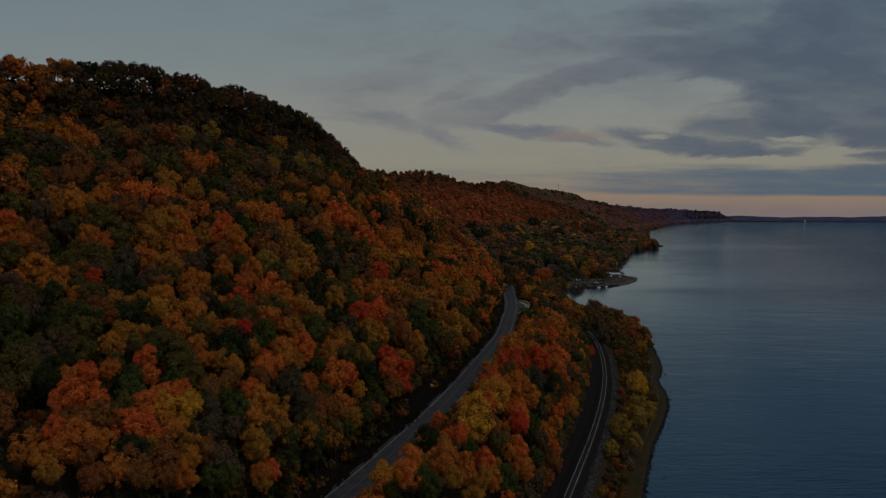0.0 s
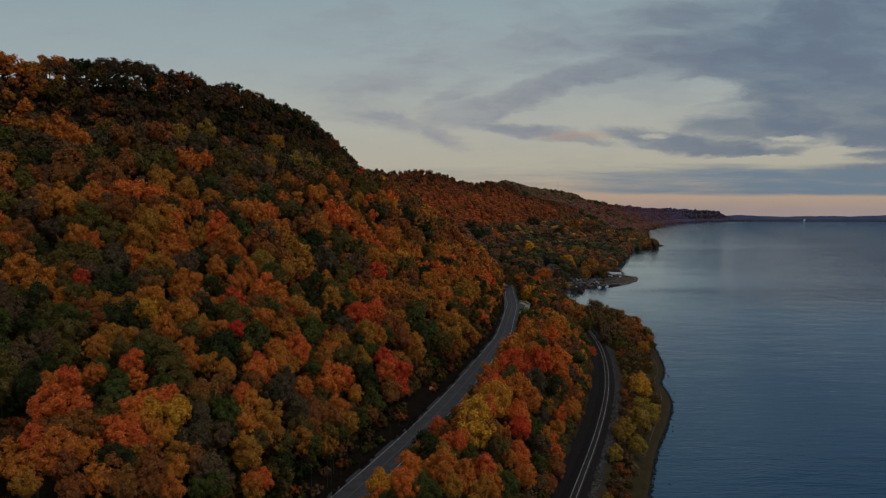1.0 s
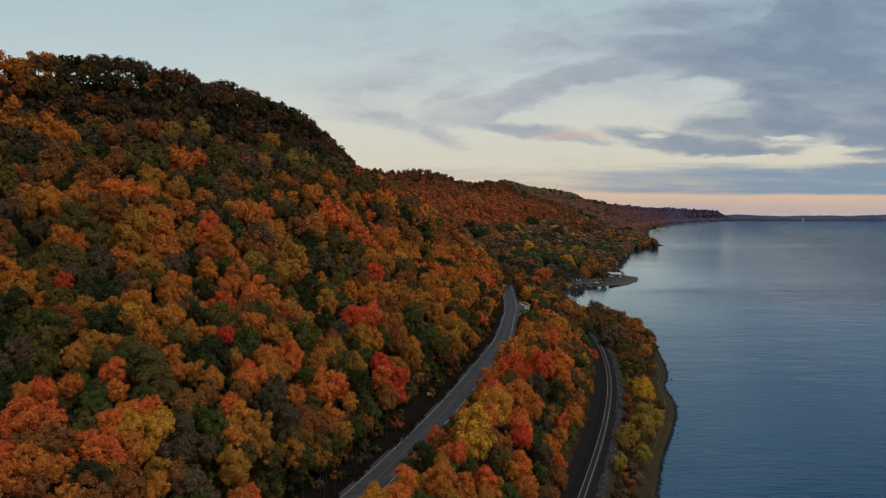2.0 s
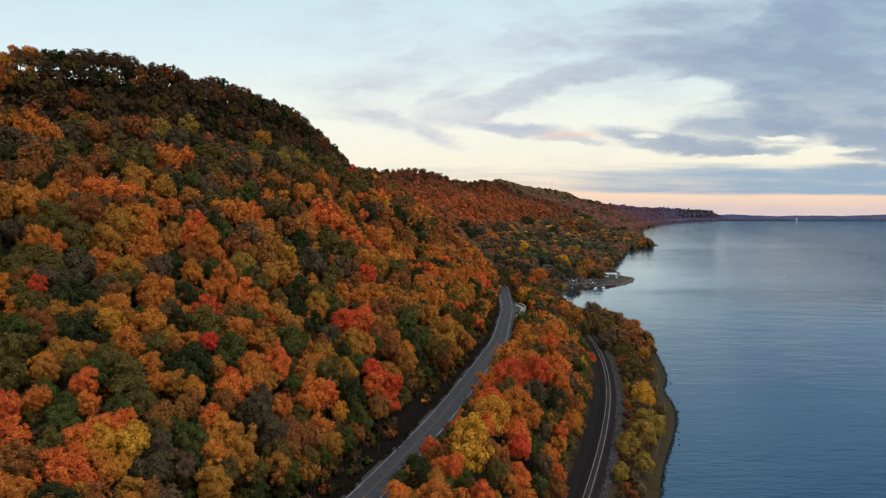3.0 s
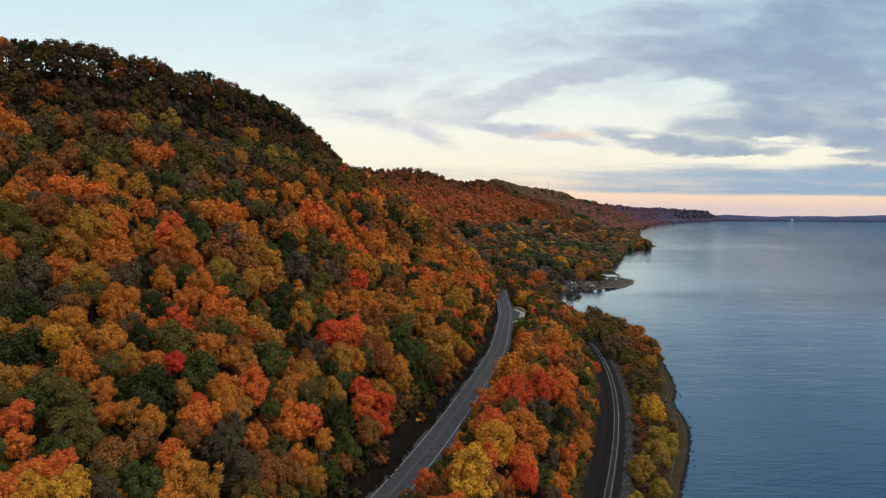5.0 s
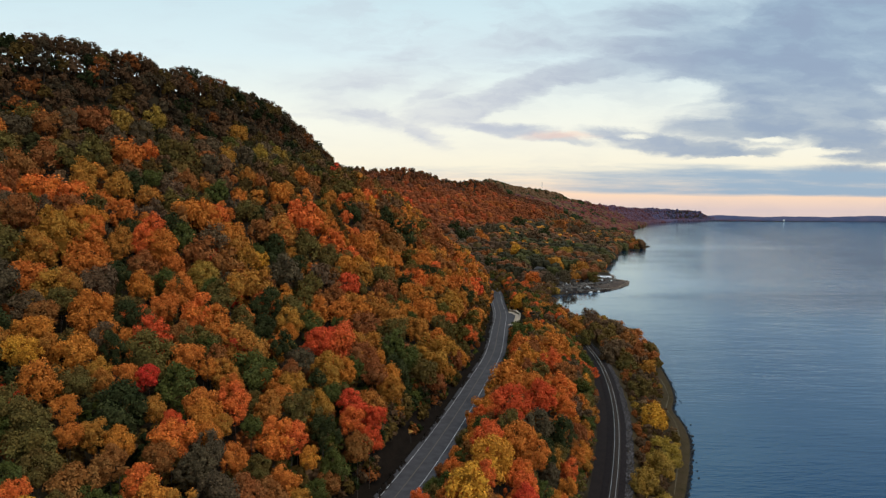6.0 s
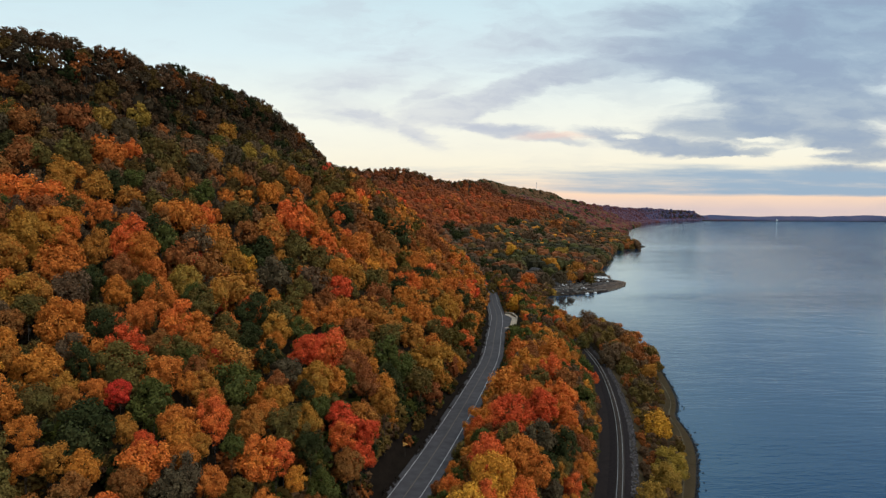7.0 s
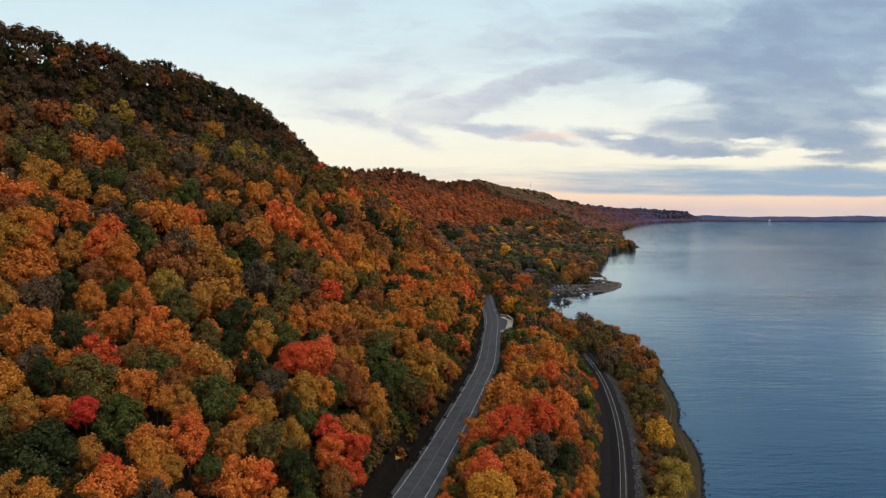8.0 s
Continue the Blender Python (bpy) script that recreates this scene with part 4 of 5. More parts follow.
grove("orange", STRIP, ((2.1, 129.9, 3.1), (7.1, 132.6, 2.9), (13.8, 137.1, 2.8), (20.3, 152, 1.7), (24, 152.6, 3.1), (34.6, 178.8, 2.1), (30.8, 187, 3.8), (28, 189.3, 4.5), (41.1, 189.4, 2.4), (48.2, 207.7, 2.1), (20.5, 226.8, 4.3), (39.1, 229.7, 4), (34.7, 249.2, 6.5), (45.5, 272.9, 4.8), (65.5, 307, 6.6), (44.1, 319.8, 6.8), (53.1, 369.1, 3.3), (103.2, 443.4, 6.5)))
grove("rust", STRIP, ((16.2, 158.1, 2.6), (31.4, 160.5, 3), (35.9, 171, 2.9), (53.1, 222.7, 2.7), (58.9, 263.1, 4.2), (75, 277.1, 2.2), (54.2, 298.5, 4.2), (103.9, 526.1, 6.3)))
grove("amber", STRIP, ((4.4, 126.6, 2.3), (10.8, 132.8, 2.7), (3.3, 135.2, 1.9), (29.3, 249.1, 3), (80.1, 325, 3.5), (102.1, 407.8, 6.7)))
grove("olive", STRIP, ((17.4, 151.8, 2.7), (40.6, 184.2, 1.9), (26.2, 193.6, 3.3), (9.2, 208.4, 3.4), (46.2, 247, 3), (102, 381.2, 4.9), (107.9, 480.8, 5.3)))
grove("dark_green", STRIP, ((-0.5, 143.7, 3.1), (34.6, 191.8, 2.9), (42.9, 208.4, 5), (34.4, 298.7, 3.2)))
grove("green", STRIP, ((-2.5, 120, 2.2), (19.2, 143.8, 2.7), (19.8, 202.1, 2.1), (66.3, 263.9, 5.1), (83.6, 321.6, 4), (61, 358, 6.5)))
grove("grey_brown", STRIP, ((35.3, 185.5, 2.5), (36.8, 205.4, 4.2)))
grove("yellow", BANK, ((94, 261.5, 5.4),))
grove("ochre", BANK, ((59, 186.8, 2.4), (69.6, 196.3, 2.7), (67.5, 207, 3.6), (78.5, 220.5, 4.2), (85, 231, 5.0)))
grove("olive", BANK, ((103, 299, 4.6), (110.6, 335.8, 4.9)))
grove("brown", BANK, ((104.4, 345.4, 6.2), (108, 312, 3.6)))
grove("rust", BANK, ((124.7, 355.4, 5.8), (125.6, 378.5, 7.6)))
grove("brown", BANK, ((129.2, 410.4, 7.5), (124.3, 431.7, 7.9), (132.2, 472.5, 6.1)))
grove("amber", BANK, ((122.2, 337.8, 3.4),))
grove("orange", LOWLAND, ((118, 1032, 15.4), (189, 1188, 8.9), (385, 1596, 13.6), (418, 1631, 12.4)))
grove("yellow", LOWLAND, ((161, 931, 13.1), (205, 1096, 9.3)))
grove("ochre", LOWLAND, ((182, 904, 11), (245, 978, 12.9)))
grove("green", LOWLAND, ((226, 984, 11.1), (277, 1079, 10.2), (114, 766, 9.3)))
grove("dark_green", LOWLAND, ((88, 1049, 13.7), (77, 1105, 12.4), (229, 1320, 17.4), (272, 1258, 16.6), (90, 723, 10.1), (286, 1193, 11.3)))
grove("brown", LOWLAND, ((137, 948, 12.4), (235, 1165, 17.6), (387, 1412, 21.4), (373, 1252, 16.6), (388, 1491, 17), (145, 781, 8.7), (482, 1666, 15.8), (358, 1148, 13)))
grove("rust", LOWLAND, ((97, 992, 11.1), (476, 1703, 17.8), (362, 1476, 21), (100, 865, 11.3), (93, 651, 6.6), (94, 566, 5.7), (324, 1462, 13.8)))
grove("scarlet", LOWLAND, ((132, 677, 8.2), (109, 605, 5)))
grove("grey_brown", LOWLAND, ((148, 666, 9.3), (172, 697, 9.1), (141, 1120, 16.8), (170, 1104, 12.4), (155, 724, 6.7), (453, 1407, 13.4)))
grove("amber", LOWLAND, ((209, 758, 12.1), (189, 717, 6.7)))
grove("olive", LOWLAND, ((212, 716, 7.4), (128, 747, 9), (96, 612, 6.8), (74, 555, 5.1)))



def plant():
    rng = np.random.default_rng(6)
    mid, far, brow, tiny, skyline = [], [], [], [], []
    # the wooded slope: trees between those of the groves, and all of the upper wood
    for x, y in scatter(rng, -430, 110, 60, 720, 4.0):
        xr = float(road_x(y))
        u, v = xr - x, (xr - x) / float(brow_u(y))
        if u < (10.5 if y < 235 else 8.2) or v > 1.06 or x < -0.84 * y - 20:
            continue
        r = np.interp(y, (120, 180, 260, 420), (3.4, 3.8, 4.8, 5.6)) * rng.uniform(0.7, 1.2)
        if v > 0.80:
            r = rng.uniform(3.2, 5.4)
        if u < 20:
            r = min(r, 0.45 * u)
        if not free(x, y, r, 0.44 if v > 0.8 else 0.66):
            continue
        take(x, y, r)
        col = pick_color(rng, v, x, y)
        if y < 155 and rng.uniform() < 0.65:
            col = ("olive", "dark_green", "brown", "green")[int(rng.integers(0, 4))]
        k, spin, z = int(rng.integers(0, 14)), float(rng.uniform(0, 6.28)), float(height(x, y))
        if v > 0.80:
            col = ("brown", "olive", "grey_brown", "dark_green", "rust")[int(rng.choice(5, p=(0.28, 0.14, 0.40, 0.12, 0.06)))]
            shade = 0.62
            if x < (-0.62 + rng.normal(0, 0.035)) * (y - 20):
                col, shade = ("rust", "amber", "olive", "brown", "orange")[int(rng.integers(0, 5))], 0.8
            airy = v > 0.985 and math.sin(y / 13 + 0.6) + math.sin(y / 29 + x / 40) > 1.05
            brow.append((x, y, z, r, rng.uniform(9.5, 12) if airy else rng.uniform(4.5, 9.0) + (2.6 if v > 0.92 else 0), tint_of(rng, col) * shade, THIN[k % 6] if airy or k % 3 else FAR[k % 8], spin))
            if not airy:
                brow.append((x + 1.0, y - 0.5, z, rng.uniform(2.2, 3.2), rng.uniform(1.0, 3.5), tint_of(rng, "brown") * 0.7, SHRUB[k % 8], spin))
        elif y < 300 and u < 130 and x > -0.8 * y:
            tree(x, y, r, max(rng.uniform(9, 13.5) - max(0, 18 - u) * 0.3, 0.7 * r), col, k, SLOPE, spin)
        else:
            (mid if y < 400 else far).append((x, y, z, r, rng.uniform(9.5, 13), wood_tint(rng, col) if v < 0.6 else 0.85 * tint_of(rng, col) + 0.15 * np.array((0.16, 0.08, 0.03)), (MID if y < 400 else FAR)[k % 8], spin))
    # low trees in the gaps of the slope; dull tints stand in for gap shade
    for x, y in scatter(rng, -240, 60, 60, 300, 3.4):
        u = float(road_x(y)) - x
        if u < 12 or u > 150 or x < -0.84 * y - 20:
            continue
        r = rng.uniform(1.8, 2.8)
        if not free(x, y, r, 0.5):
            continue
        take(x, y, r)
        col = ("olive", "green", "dark_green", "brown", "rust", "amber")[int(rng.choice(6, p=(0.3, 0.18, 0.2, 0.18, 0.1, 0.04)))]
        mid.append((x, y, float(height(x, y)), r, rng.uniform(2.5, 6.0), tint_of(rng, col), FAR[int(rng.integers(0, 8))], float(rng.uniform(0, 6.28))))
    # undergrowth along the road's wooded side
    for y in np.arange(90, 640, 0.75):
        u = rng.uniform(8.2, 16) if not 196 < y < 222 else rng.uniform(11.5, 16)
        x = float(road_x(y)) - u
        r = rng.uniform(1.0, 2.0) + (u - 8) * 0.24
        col = ("olive", "green", "dark_green", "brown", "rust")[int(rng.choice(5, p=(0.3, 0.2, 0.22, 0.2, 0.08)))]
        mid.append((x, y, float(height(x, y)), r, r * rng.uniform(0.5, 1.0) + (u - 8) * 0.3, tint_of(rng, col) * 0.8, SHRUB[int(rng.integers(0, 8))], float(rng.uniform(0, 6.28))))
    # small trees under the crowns along the wood's edge, darkened for the crowns' shade
    for y in np.arange(90, 640, 1.1):
        u, r = rng.uniform(11, 21), rng.uniform(1.8, 3.2)
        x = float(road_x(y)) - u
        col = ("olive", "green", "dark_green", "brown", "rust", "amber")[int(rng.choice(6, p=(0.26, 0.22, 0.24, 0.14, 0.10, 0.04)))]
        mid.append((x, y, float(height(x, y)), r, rng.uniform(2.5, 4.0) + (u - 11) * 0.45, tint_of(rng, col) * 0.85, MID[int(rng.integers(0, 8))], float(rng.uniform(0, 6.28))))
    # low brush along the road's lake side
    for y in np.arange(100, 620, 0.9):
        if 396 < y < 468:
            continue
        u = rng.uniform(6.6, 9.0)
        r = rng.uniform(0.5, 1.1) + (u - 6.6) * 0.25
        col = ("olive", "green", "brown", "rust", "dark_green")[int(rng.integers(0, 5))]
        x = float(road_x(y)) + u
        mid.append((x, y, float(height(x, y)), r, r * 0.5, tint_of(rng, col) * 0.9, SHRUB[int(rng.integers(0, 8))], float(rng.uniform(0, 6.28))))
    # strip between road and railway
    for x, y in scatter(rng, -60, 120, 80, 660, 3.4):
        xr, xl = float(road_x(y)), float(rail_x(y))
        a, b = x - xr, xl - x
        r = rng.uniform(2.0, 3.6) * (1.0 if y < 300 else 1.25)
        if a < 7.4 + r or b < 6.6 + r * 0.8 or (390 < y < 474 and a < 15.5 + 0.5 * r) or not free(x, y, r, 0.62):
            continue
        take(x, y, r)
        edge = b < 18
        col = ("orange", "scarlet", "amber", "rust", "olive", "green", "yellow", "brown")[int(rng.choice(8, p=(0.10, 0.06, 0.10, 0.20, 0.24, 0.14, 0.02, 0.14) if edge else (0.27, 0.15, 0.22, 0.14, 0.10, 0.06, 0.04, 0.02)))]
        up = max(crown_height(x, y, STRIP) * rng.uniform(0.5, 0.72), 0.7 * r)
        k, spin = int(rng.integers(0, 14)), float(rng.uniform(0, 6.28))
        if y < 330:
            tree(x, y, r, up, col, k, STRIP, spin)
        else:
            if y > 372:
                up = min(up, 4.5) if y < 395 else min(rng.uniform(6.5, 9), 0.2 + a * 0.45)
                if rng.uniform() < 0.85:
                    col = ("olive", "green", "brown", "rust", "dark_green", "olive", "grey_brown", "green", "olive", "scarlet", "amber")[int(rng.integers(0, 11))]
            elif rng.uniform() < 0.5:
                col = ("olive", "green", "brown", "amber")[int(rng.integers(0, 4))]
            mid.append((x, y, float(height(x, y)), r, max(up, r * 0.7), tint_of(rng, col), MID[k % 8], spin))
    # dull brush on the cutting's slope above the service track
    for y in np.arange(110, 420, 0.7):
        b = rng.uniform(7.6, 12.5)
        x, r = float(rail_x(y)) - b, rng.uniform(0.7, 1.5) + (b - 7.6) * 0.16
        col = ("olive", "green", "brown", "rust", "brown", "grey_brown")[int(rng.integers(0, 6))]
        mid.append((x, y, float(height(x, y)), r, r * rng.uniform(0.4, 0.9), tint_of(rng, col) * 0.85, SHRUB[int(rng.integers(0, 8))], float(rng.uniform(0, 6.28))))
    # scrub on the lake bank and thick wood round the bay
    for x, y in scatter(rng, 20, 190, 120, 660, 3.2):
        xl, xs = float(rail_x(y)), float(shore_x(y))
        if x < xl + 7.5 or x > xs - 3:
            continue
        if y < 345:
            if x > xs - 5.0:
                continue
            r = rng.uniform(0.9, 2.4)
        else:
            r = rng.uniform(2.8, 5.2)
        if y > 628 and x > 150 or (474 < y < 560 and x > 116) or not free(x, y, r, 0.6):
            continue
        take(x, y, r)
        col = ("tan", "rust", "olive", "brown", "ochre")[int(rng.choice(5, p=(0.10, 0.16, 0.30, 0.34, 0.10) if y < 345 else (0.06, 0.26, 0.26, 0.38, 0.04)))]
        mid.append((x, y, float(height(x, y)), r, r * (0.5 if y < 345 else 0.7 if y > 440 and x > 100 else 1.5), tint_of(rng, col) * (0.72 if y < 345 else 1.0), MID[int(rng.integers(0, 8))], float(rng.uniform(0, 6.28))))
    # trees on the wooded point
    for x, y, r, col in ((556, 1442, 7.0, "amber"), (545, 1432, 8.5, "amber"), (536, 1450, 8.0, "amber"), (528, 1425, 9.0, "amber"), (514, 1440, 9.0, "olive"), (508, 1412, 9.5, "brown"), (492, 1400, 9.0, "brown"), (490, 1430, 10.0, "rust"),
                         (520, 1480, 9.0, "brown"), (480, 1470, 10.0, "dark_green"), (476, 1385, 9.0, "grey_brown")):
        tiny.append((x, y, float(height(x, y)), r, r * 0.8, tint_of(rng, col) * 0.75, FAR[int(rng.integers(0, 8))], 0.0))
    # far bluffs and the low land before them
    for gap, y0, y1, tpl in ((15.5, 690, 1050, COPSE), (15.5, 1050, 1900, WOOD), (18, 1900, 3200, TINY), (13, 3200, 4660, TINY)):
        for x, y in scatter(rng, -900, 2750, y0, y1, gap):
            xs, xb = float(shore_x(y)), float(far_brow_x(y))
            if x > xs - 5 or x < xb - (40 if y < 4400 else 260) or x < -0.14 * y - 30:
                continue
            if x > 470 and 1370 < y < 1500:
                continue
            if 632 < y < 830 and x > 146 and not (rng.uniform() < 0.12 and x < xs - 45):
                continue
            if y < 1400 and not free(x, y, 7.0, 0.8):
                continue
            low = y < 1900 and x > float(road_x(y)) - 150
            patch = 0.5 + 0.27 * math.sin(x / 47 + 1.3 * math.sin(y / 61)) + 0.22 * math.sin(y / 53 + x / 91) + rng.normal(0, 0.13)
            up = (x - xb) / max(xs - xb, 1)
            if low:
                col = ("dark_green", "green", "dark_green", "olive", "rust", "brown", "olive", "rust", "dark_green", "brown")[int(min(9.99, max(0, patch * 10)))]
                if rng.uniform() < 0.035 and not 632 < y < 830:
                    col = ("yellow", "amber", "orange")[int(rng.integers(0, 3))]
                c = tint_of(rng, col) * 0.62 if col in ("yellow", "amber", "orange") else 0.54 * tint_of(rng, col) + 0.26 * np.array((0.100, 0.064, 0.050))
            elif y < 1900:
                broad = 0.5 + 0.30 * math.sin(x / 83 + 1.9 * math.sin(y / 140)) + 0.25 * math.sin(y / 97 - x / 150) + rng.normal(0, 0.16)
                col = ("dark_green", "dark_green", "olive", "brown", "rust", "rust", "rust", "scarlet", "orange", "rust")[int(min(9.99, max(0, broad * 10)))]
                c = 0.36 * tint_of(rng, col) + 0.34 * np.array((0.24, 0.056, 0.030))
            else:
                # haze is put into the leaf tint: redder near, purple and blue beyond
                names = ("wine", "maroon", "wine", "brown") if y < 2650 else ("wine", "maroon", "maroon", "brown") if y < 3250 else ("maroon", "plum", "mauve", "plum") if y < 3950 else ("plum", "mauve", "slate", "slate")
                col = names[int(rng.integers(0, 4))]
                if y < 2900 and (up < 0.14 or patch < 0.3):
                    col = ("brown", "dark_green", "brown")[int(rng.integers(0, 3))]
                c = np.array(FAR_WOODS_HAZE[col] if col in FAR_WOODS_HAZE else LEAF_COLORS[col]) * (rng.uniform(0.78, 0.92) if y < 2650 else rng.uniform(0.80, 0.88))
            if x > 420 and 1270 < y < 1500:
                c = tint_of(rng, ("amber", "brown", "rust", "olive")[int(rng.integers(0, 4))]) * 0.6
            if low and y < 1500 and rng.uniform() < 0.6:
                r, tall = gap * rng.uniform(0.6, 1.0), rng.uniform(12, 19)
            else:
                r, tall = gap * rng.uniform(0.45, 0.72), rng.uniform(9, 13)
            if y < 1800 and x < xb + 30:
                r, tall = r * 0.7, 5.0
            if y > 1900:
                r = gap * rng.uniform(0.85, 1.1)
                tall = rng.uniform(9, 10.5)
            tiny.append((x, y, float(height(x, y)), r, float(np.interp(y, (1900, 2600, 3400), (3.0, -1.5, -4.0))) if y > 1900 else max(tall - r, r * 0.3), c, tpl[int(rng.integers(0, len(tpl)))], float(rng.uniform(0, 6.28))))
    # open row of trees along the skyline of the next bluff
    for y in np.arange(1290, 1790, 5.0):
        x = float(far_brow_x(y)) + rng.uniform(-6, 8)
        col = ("brown", "rust", "grey_brown", "olive")[int(rng.integers(0, 4))]
        skyline.append((x, y, float(height(x, y)), rng.uniform(4.5, 7.5), rng.uniform(6, 9.5), tint_of(rng, col) * 0.8, THIN[int(rng.integers(0, 6))], float(rng.uniform(0, 6.28))))
    stand("hillside_forest", mid, "dense mixed autumn forest covering the bluff side")
    stand("upper_forest", far, "autumn forest on the steep upper bluff")
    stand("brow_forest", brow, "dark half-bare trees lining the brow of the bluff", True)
    stand("skyline_forest", skyline, "open row of half-bare trees on a distant skyline", True, FAR_FOREST)
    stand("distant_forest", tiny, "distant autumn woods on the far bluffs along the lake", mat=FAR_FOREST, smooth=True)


plant()


# ---- small things ----
def box(V, F, lo, hi, turn=0.0, at=(0, 0, 0)):
    """Add a box, turned about z and moved, to the lists."""
    base = len(V)
    c, s = math.cos(turn), math.sin(turn)
    for z in (lo[2], hi[2]):
        for x, y in ((lo[0], lo[1]), (hi[0], lo[1]), (hi[0], hi[1]), (lo[0], hi[1])):
            V.append((x * c - y * s + at[0], x * s + y * c + at[1], z + at[2]))
    F.extend(tuple(base + k for k in f) for f in ((3, 2, 1, 0), (4, 5, 6, 7), (0, 1, 5, 4), (1, 2, 6, 5), (2, 3, 7, 6), (3, 0, 4, 7)))


def boxes(name, items, mat, bevel=0.0):
    bm = bmesh.new()
    V, F = [], []
    for it in items:
        box(V, F, *it)
    vs = [bm.verts.new(v) for v in V]
    for f in F:
        bm.faces.new([vs[k] for k in f])
    if bevel:
        bmesh.ops.bevel(bm, geom=list(bm.edges), offset=bevel, segments=1, affect="EDGES")
    me = bpy.data.meshes.new(name)
    bm.to_mesh(me)
    bm.free()
    me.materials.append(mat)
    return me


def rocks(name, spots, mat, label, category):
    """Loose stones as one mesh. spots: x, y, z, size."""
    rng = np.random.default_rng(9)
    bv, bf = BALL[1]
    V, F = [], []
    for i, (x, y, z, r) in enumerate(spots):
        q = bv * r * (1 + rng.normal(0, 0.22, (len(bv), 1))) * rng.uniform(0.6, 1.2, 3)
        V.append(q + (x, y, z))
        F.append(bf + i * len(bv))
    return tagged(new(name, mesh_from(name, np.concatenate(V), np.concatenate(F), mat)), label, category, kind="stuff")


def lay_stones():
    rng = np.random.default_rng(21)
    spots = []
    for y in np.arange(90, 420, 0.32):
        for k in range(3):
            o = rng.uniform(2.9, 5.2)
            x, yy = float(rail_x(y)) + o, y - o * 0.35
            x += float(rail_x(yy)) - float(rail_x(y)) + 0.5
            spots.append((x, yy, float(height(x, yy)) + 0.08, rng.uniform(0.16, 0.5)))
    rocks("riprap", spots, ROCK, "pale grey broken riprap stones below the railway bed", "riprap")
    spots = []
    for y in np.arange(110, 480, 0.35):
        for k in range(2):
            x = float(shore_x(y)) + rng.normal(0.1, 0.5)
            spots.append((x, y, rng.uniform(-0.05, 0.12), rng.uniform(0.18, 0.55)))
    for k in range(50):
        y = rng.uniform(150, 350)
        spots.append((float(shore_x(y)) + abs(rng.normal(0, 2.2)) + 0.8, y, -0.05, rng.uniform(0.15, 0.4)))
    rocks("shore_stones", spots, WET_ROCK, "dark wet stones along the water's edge", "stones")
    spots = []
    for y in np.arange(634, 800, 1.0):
        for k in range(4):
            x = float(shore_x(y)) + rng.normal(-1.0, 1.4)
            spots.append((x, y + rng.uniform(-1, 1), rng.uniform(0, 0.9), rng.uniform(0.5, 1.3)))
    front = [q for q in spots if q[1] < 664]
    rocks("jetty_stones", [q for q in spots if q[1] >= 664], JETTY_ROCK, "brown boulders armouring the small harbour jetty", "stones")
    spots = front
    for k in range(420):
        y = rng.uniform(642, 798)
        x = float(shore_x(y)) - rng.uniform(3, 75)
        if x > 150 and math.sin(x / 7) + math.sin(y / 9) > -0.4:
            spots.append((x, y, float(height(x, y)) + 0.2, rng.uniform(0.5, 1.5)))
    rocks("yard_rubble", spots, RUBBLE, "dark brown heaps of rubble and timber about the harbour yard", "rubble")
    # flat dark lumps in broken rows along the left shoulder
    drift = []
    for y in np.arange(120, 420, 1.1):
        if math.sin(y / 3.1) + math.sin(y / 7.3 + 1) + rng.normal(0, 0.4) < -0.1:
            continue
        o = -5.0 + rng.normal(0, 0.35)
        drift.append((float(road_x(y)) + o, y, float(road_z(y)) + 0.03, rng.uniform(0.5, 1.2)))
    rng = np.random.default_rng(8)
    bv, bf = BALL[2]
    V = np.concatenate([bv * (r * rng.uniform(0.5, 0.9), r * rng.uniform(1, 2), 0.16) * (1 + rng.normal(0, 0.15, (len(bv), 1))) + (x, y, z) for x, y, z, r in drift])
    F = np.concatenate([bf + i * len(bv) for i in range(len(drift))])
    tagged(new("leaf_drift", mesh_from("leaf_drift", V, F, VERGE)), "dark irregular patches along the road shoulder", "leaves", kind="stuff")


def build_reeds():
    """Dark dead reeds and drift leaning out over the water's edge."""
    rng = np.random.default_rng(17)
    V, F = [], []
    for y in np.arange(110, 470, 0.16):
        thick = 0.5 + 0.5 * math.sin(y / 4.7) * math.sin(y / 11 + 1)
        if rng.uniform() > 0.35 + 0.65 * thick:
            continue
        x = float(shore_x(y)) + rng.normal(-0.25, 0.4)
        lean, side, tall = rng.uniform(0.2, 1.5), rng.normal(-0.3, 0.5), rng.uniform(0.4, 1.3)
        w, base = rng.uniform(0.08, 0.22), len(V)
        V += [(x - w, y, -0.15), (x + w, y - w, -0.15), (x + lean + 0.03, y + side, tall * 0.5), (x + lean, y + side + 0.05, tall * 0.5)]
        F.append((base, base + 1, base + 2, base + 3))
    tagged(new("shore_reeds", mesh_from("shore_reeds", V, F, WET_ROCK)), "dark dead reeds and driftwood fringing the lake shore", "reeds", kind="stuff")


def build_sleepers():
    V, F = [], []
    for y in np.arange(110, 420, 0.56):
        dx = float(rail_x(y + 0.5) - rail_x(y - 0.5))
        box(V, F, (-1.3, -0.12, 0.0), (1.3, 0.12, 0.10), -math.atan(dx), (float(rail_x(y)), y, float(rail_z(y)) + 0.52))
    ob = new("sleeper_run", mesh_from("sleeper_run", V, F, SLEEPER))
    ob.parent = bpy.data.objects["railway_track"]
    tagged(ob, "dark timber sleepers", kind="stuff")


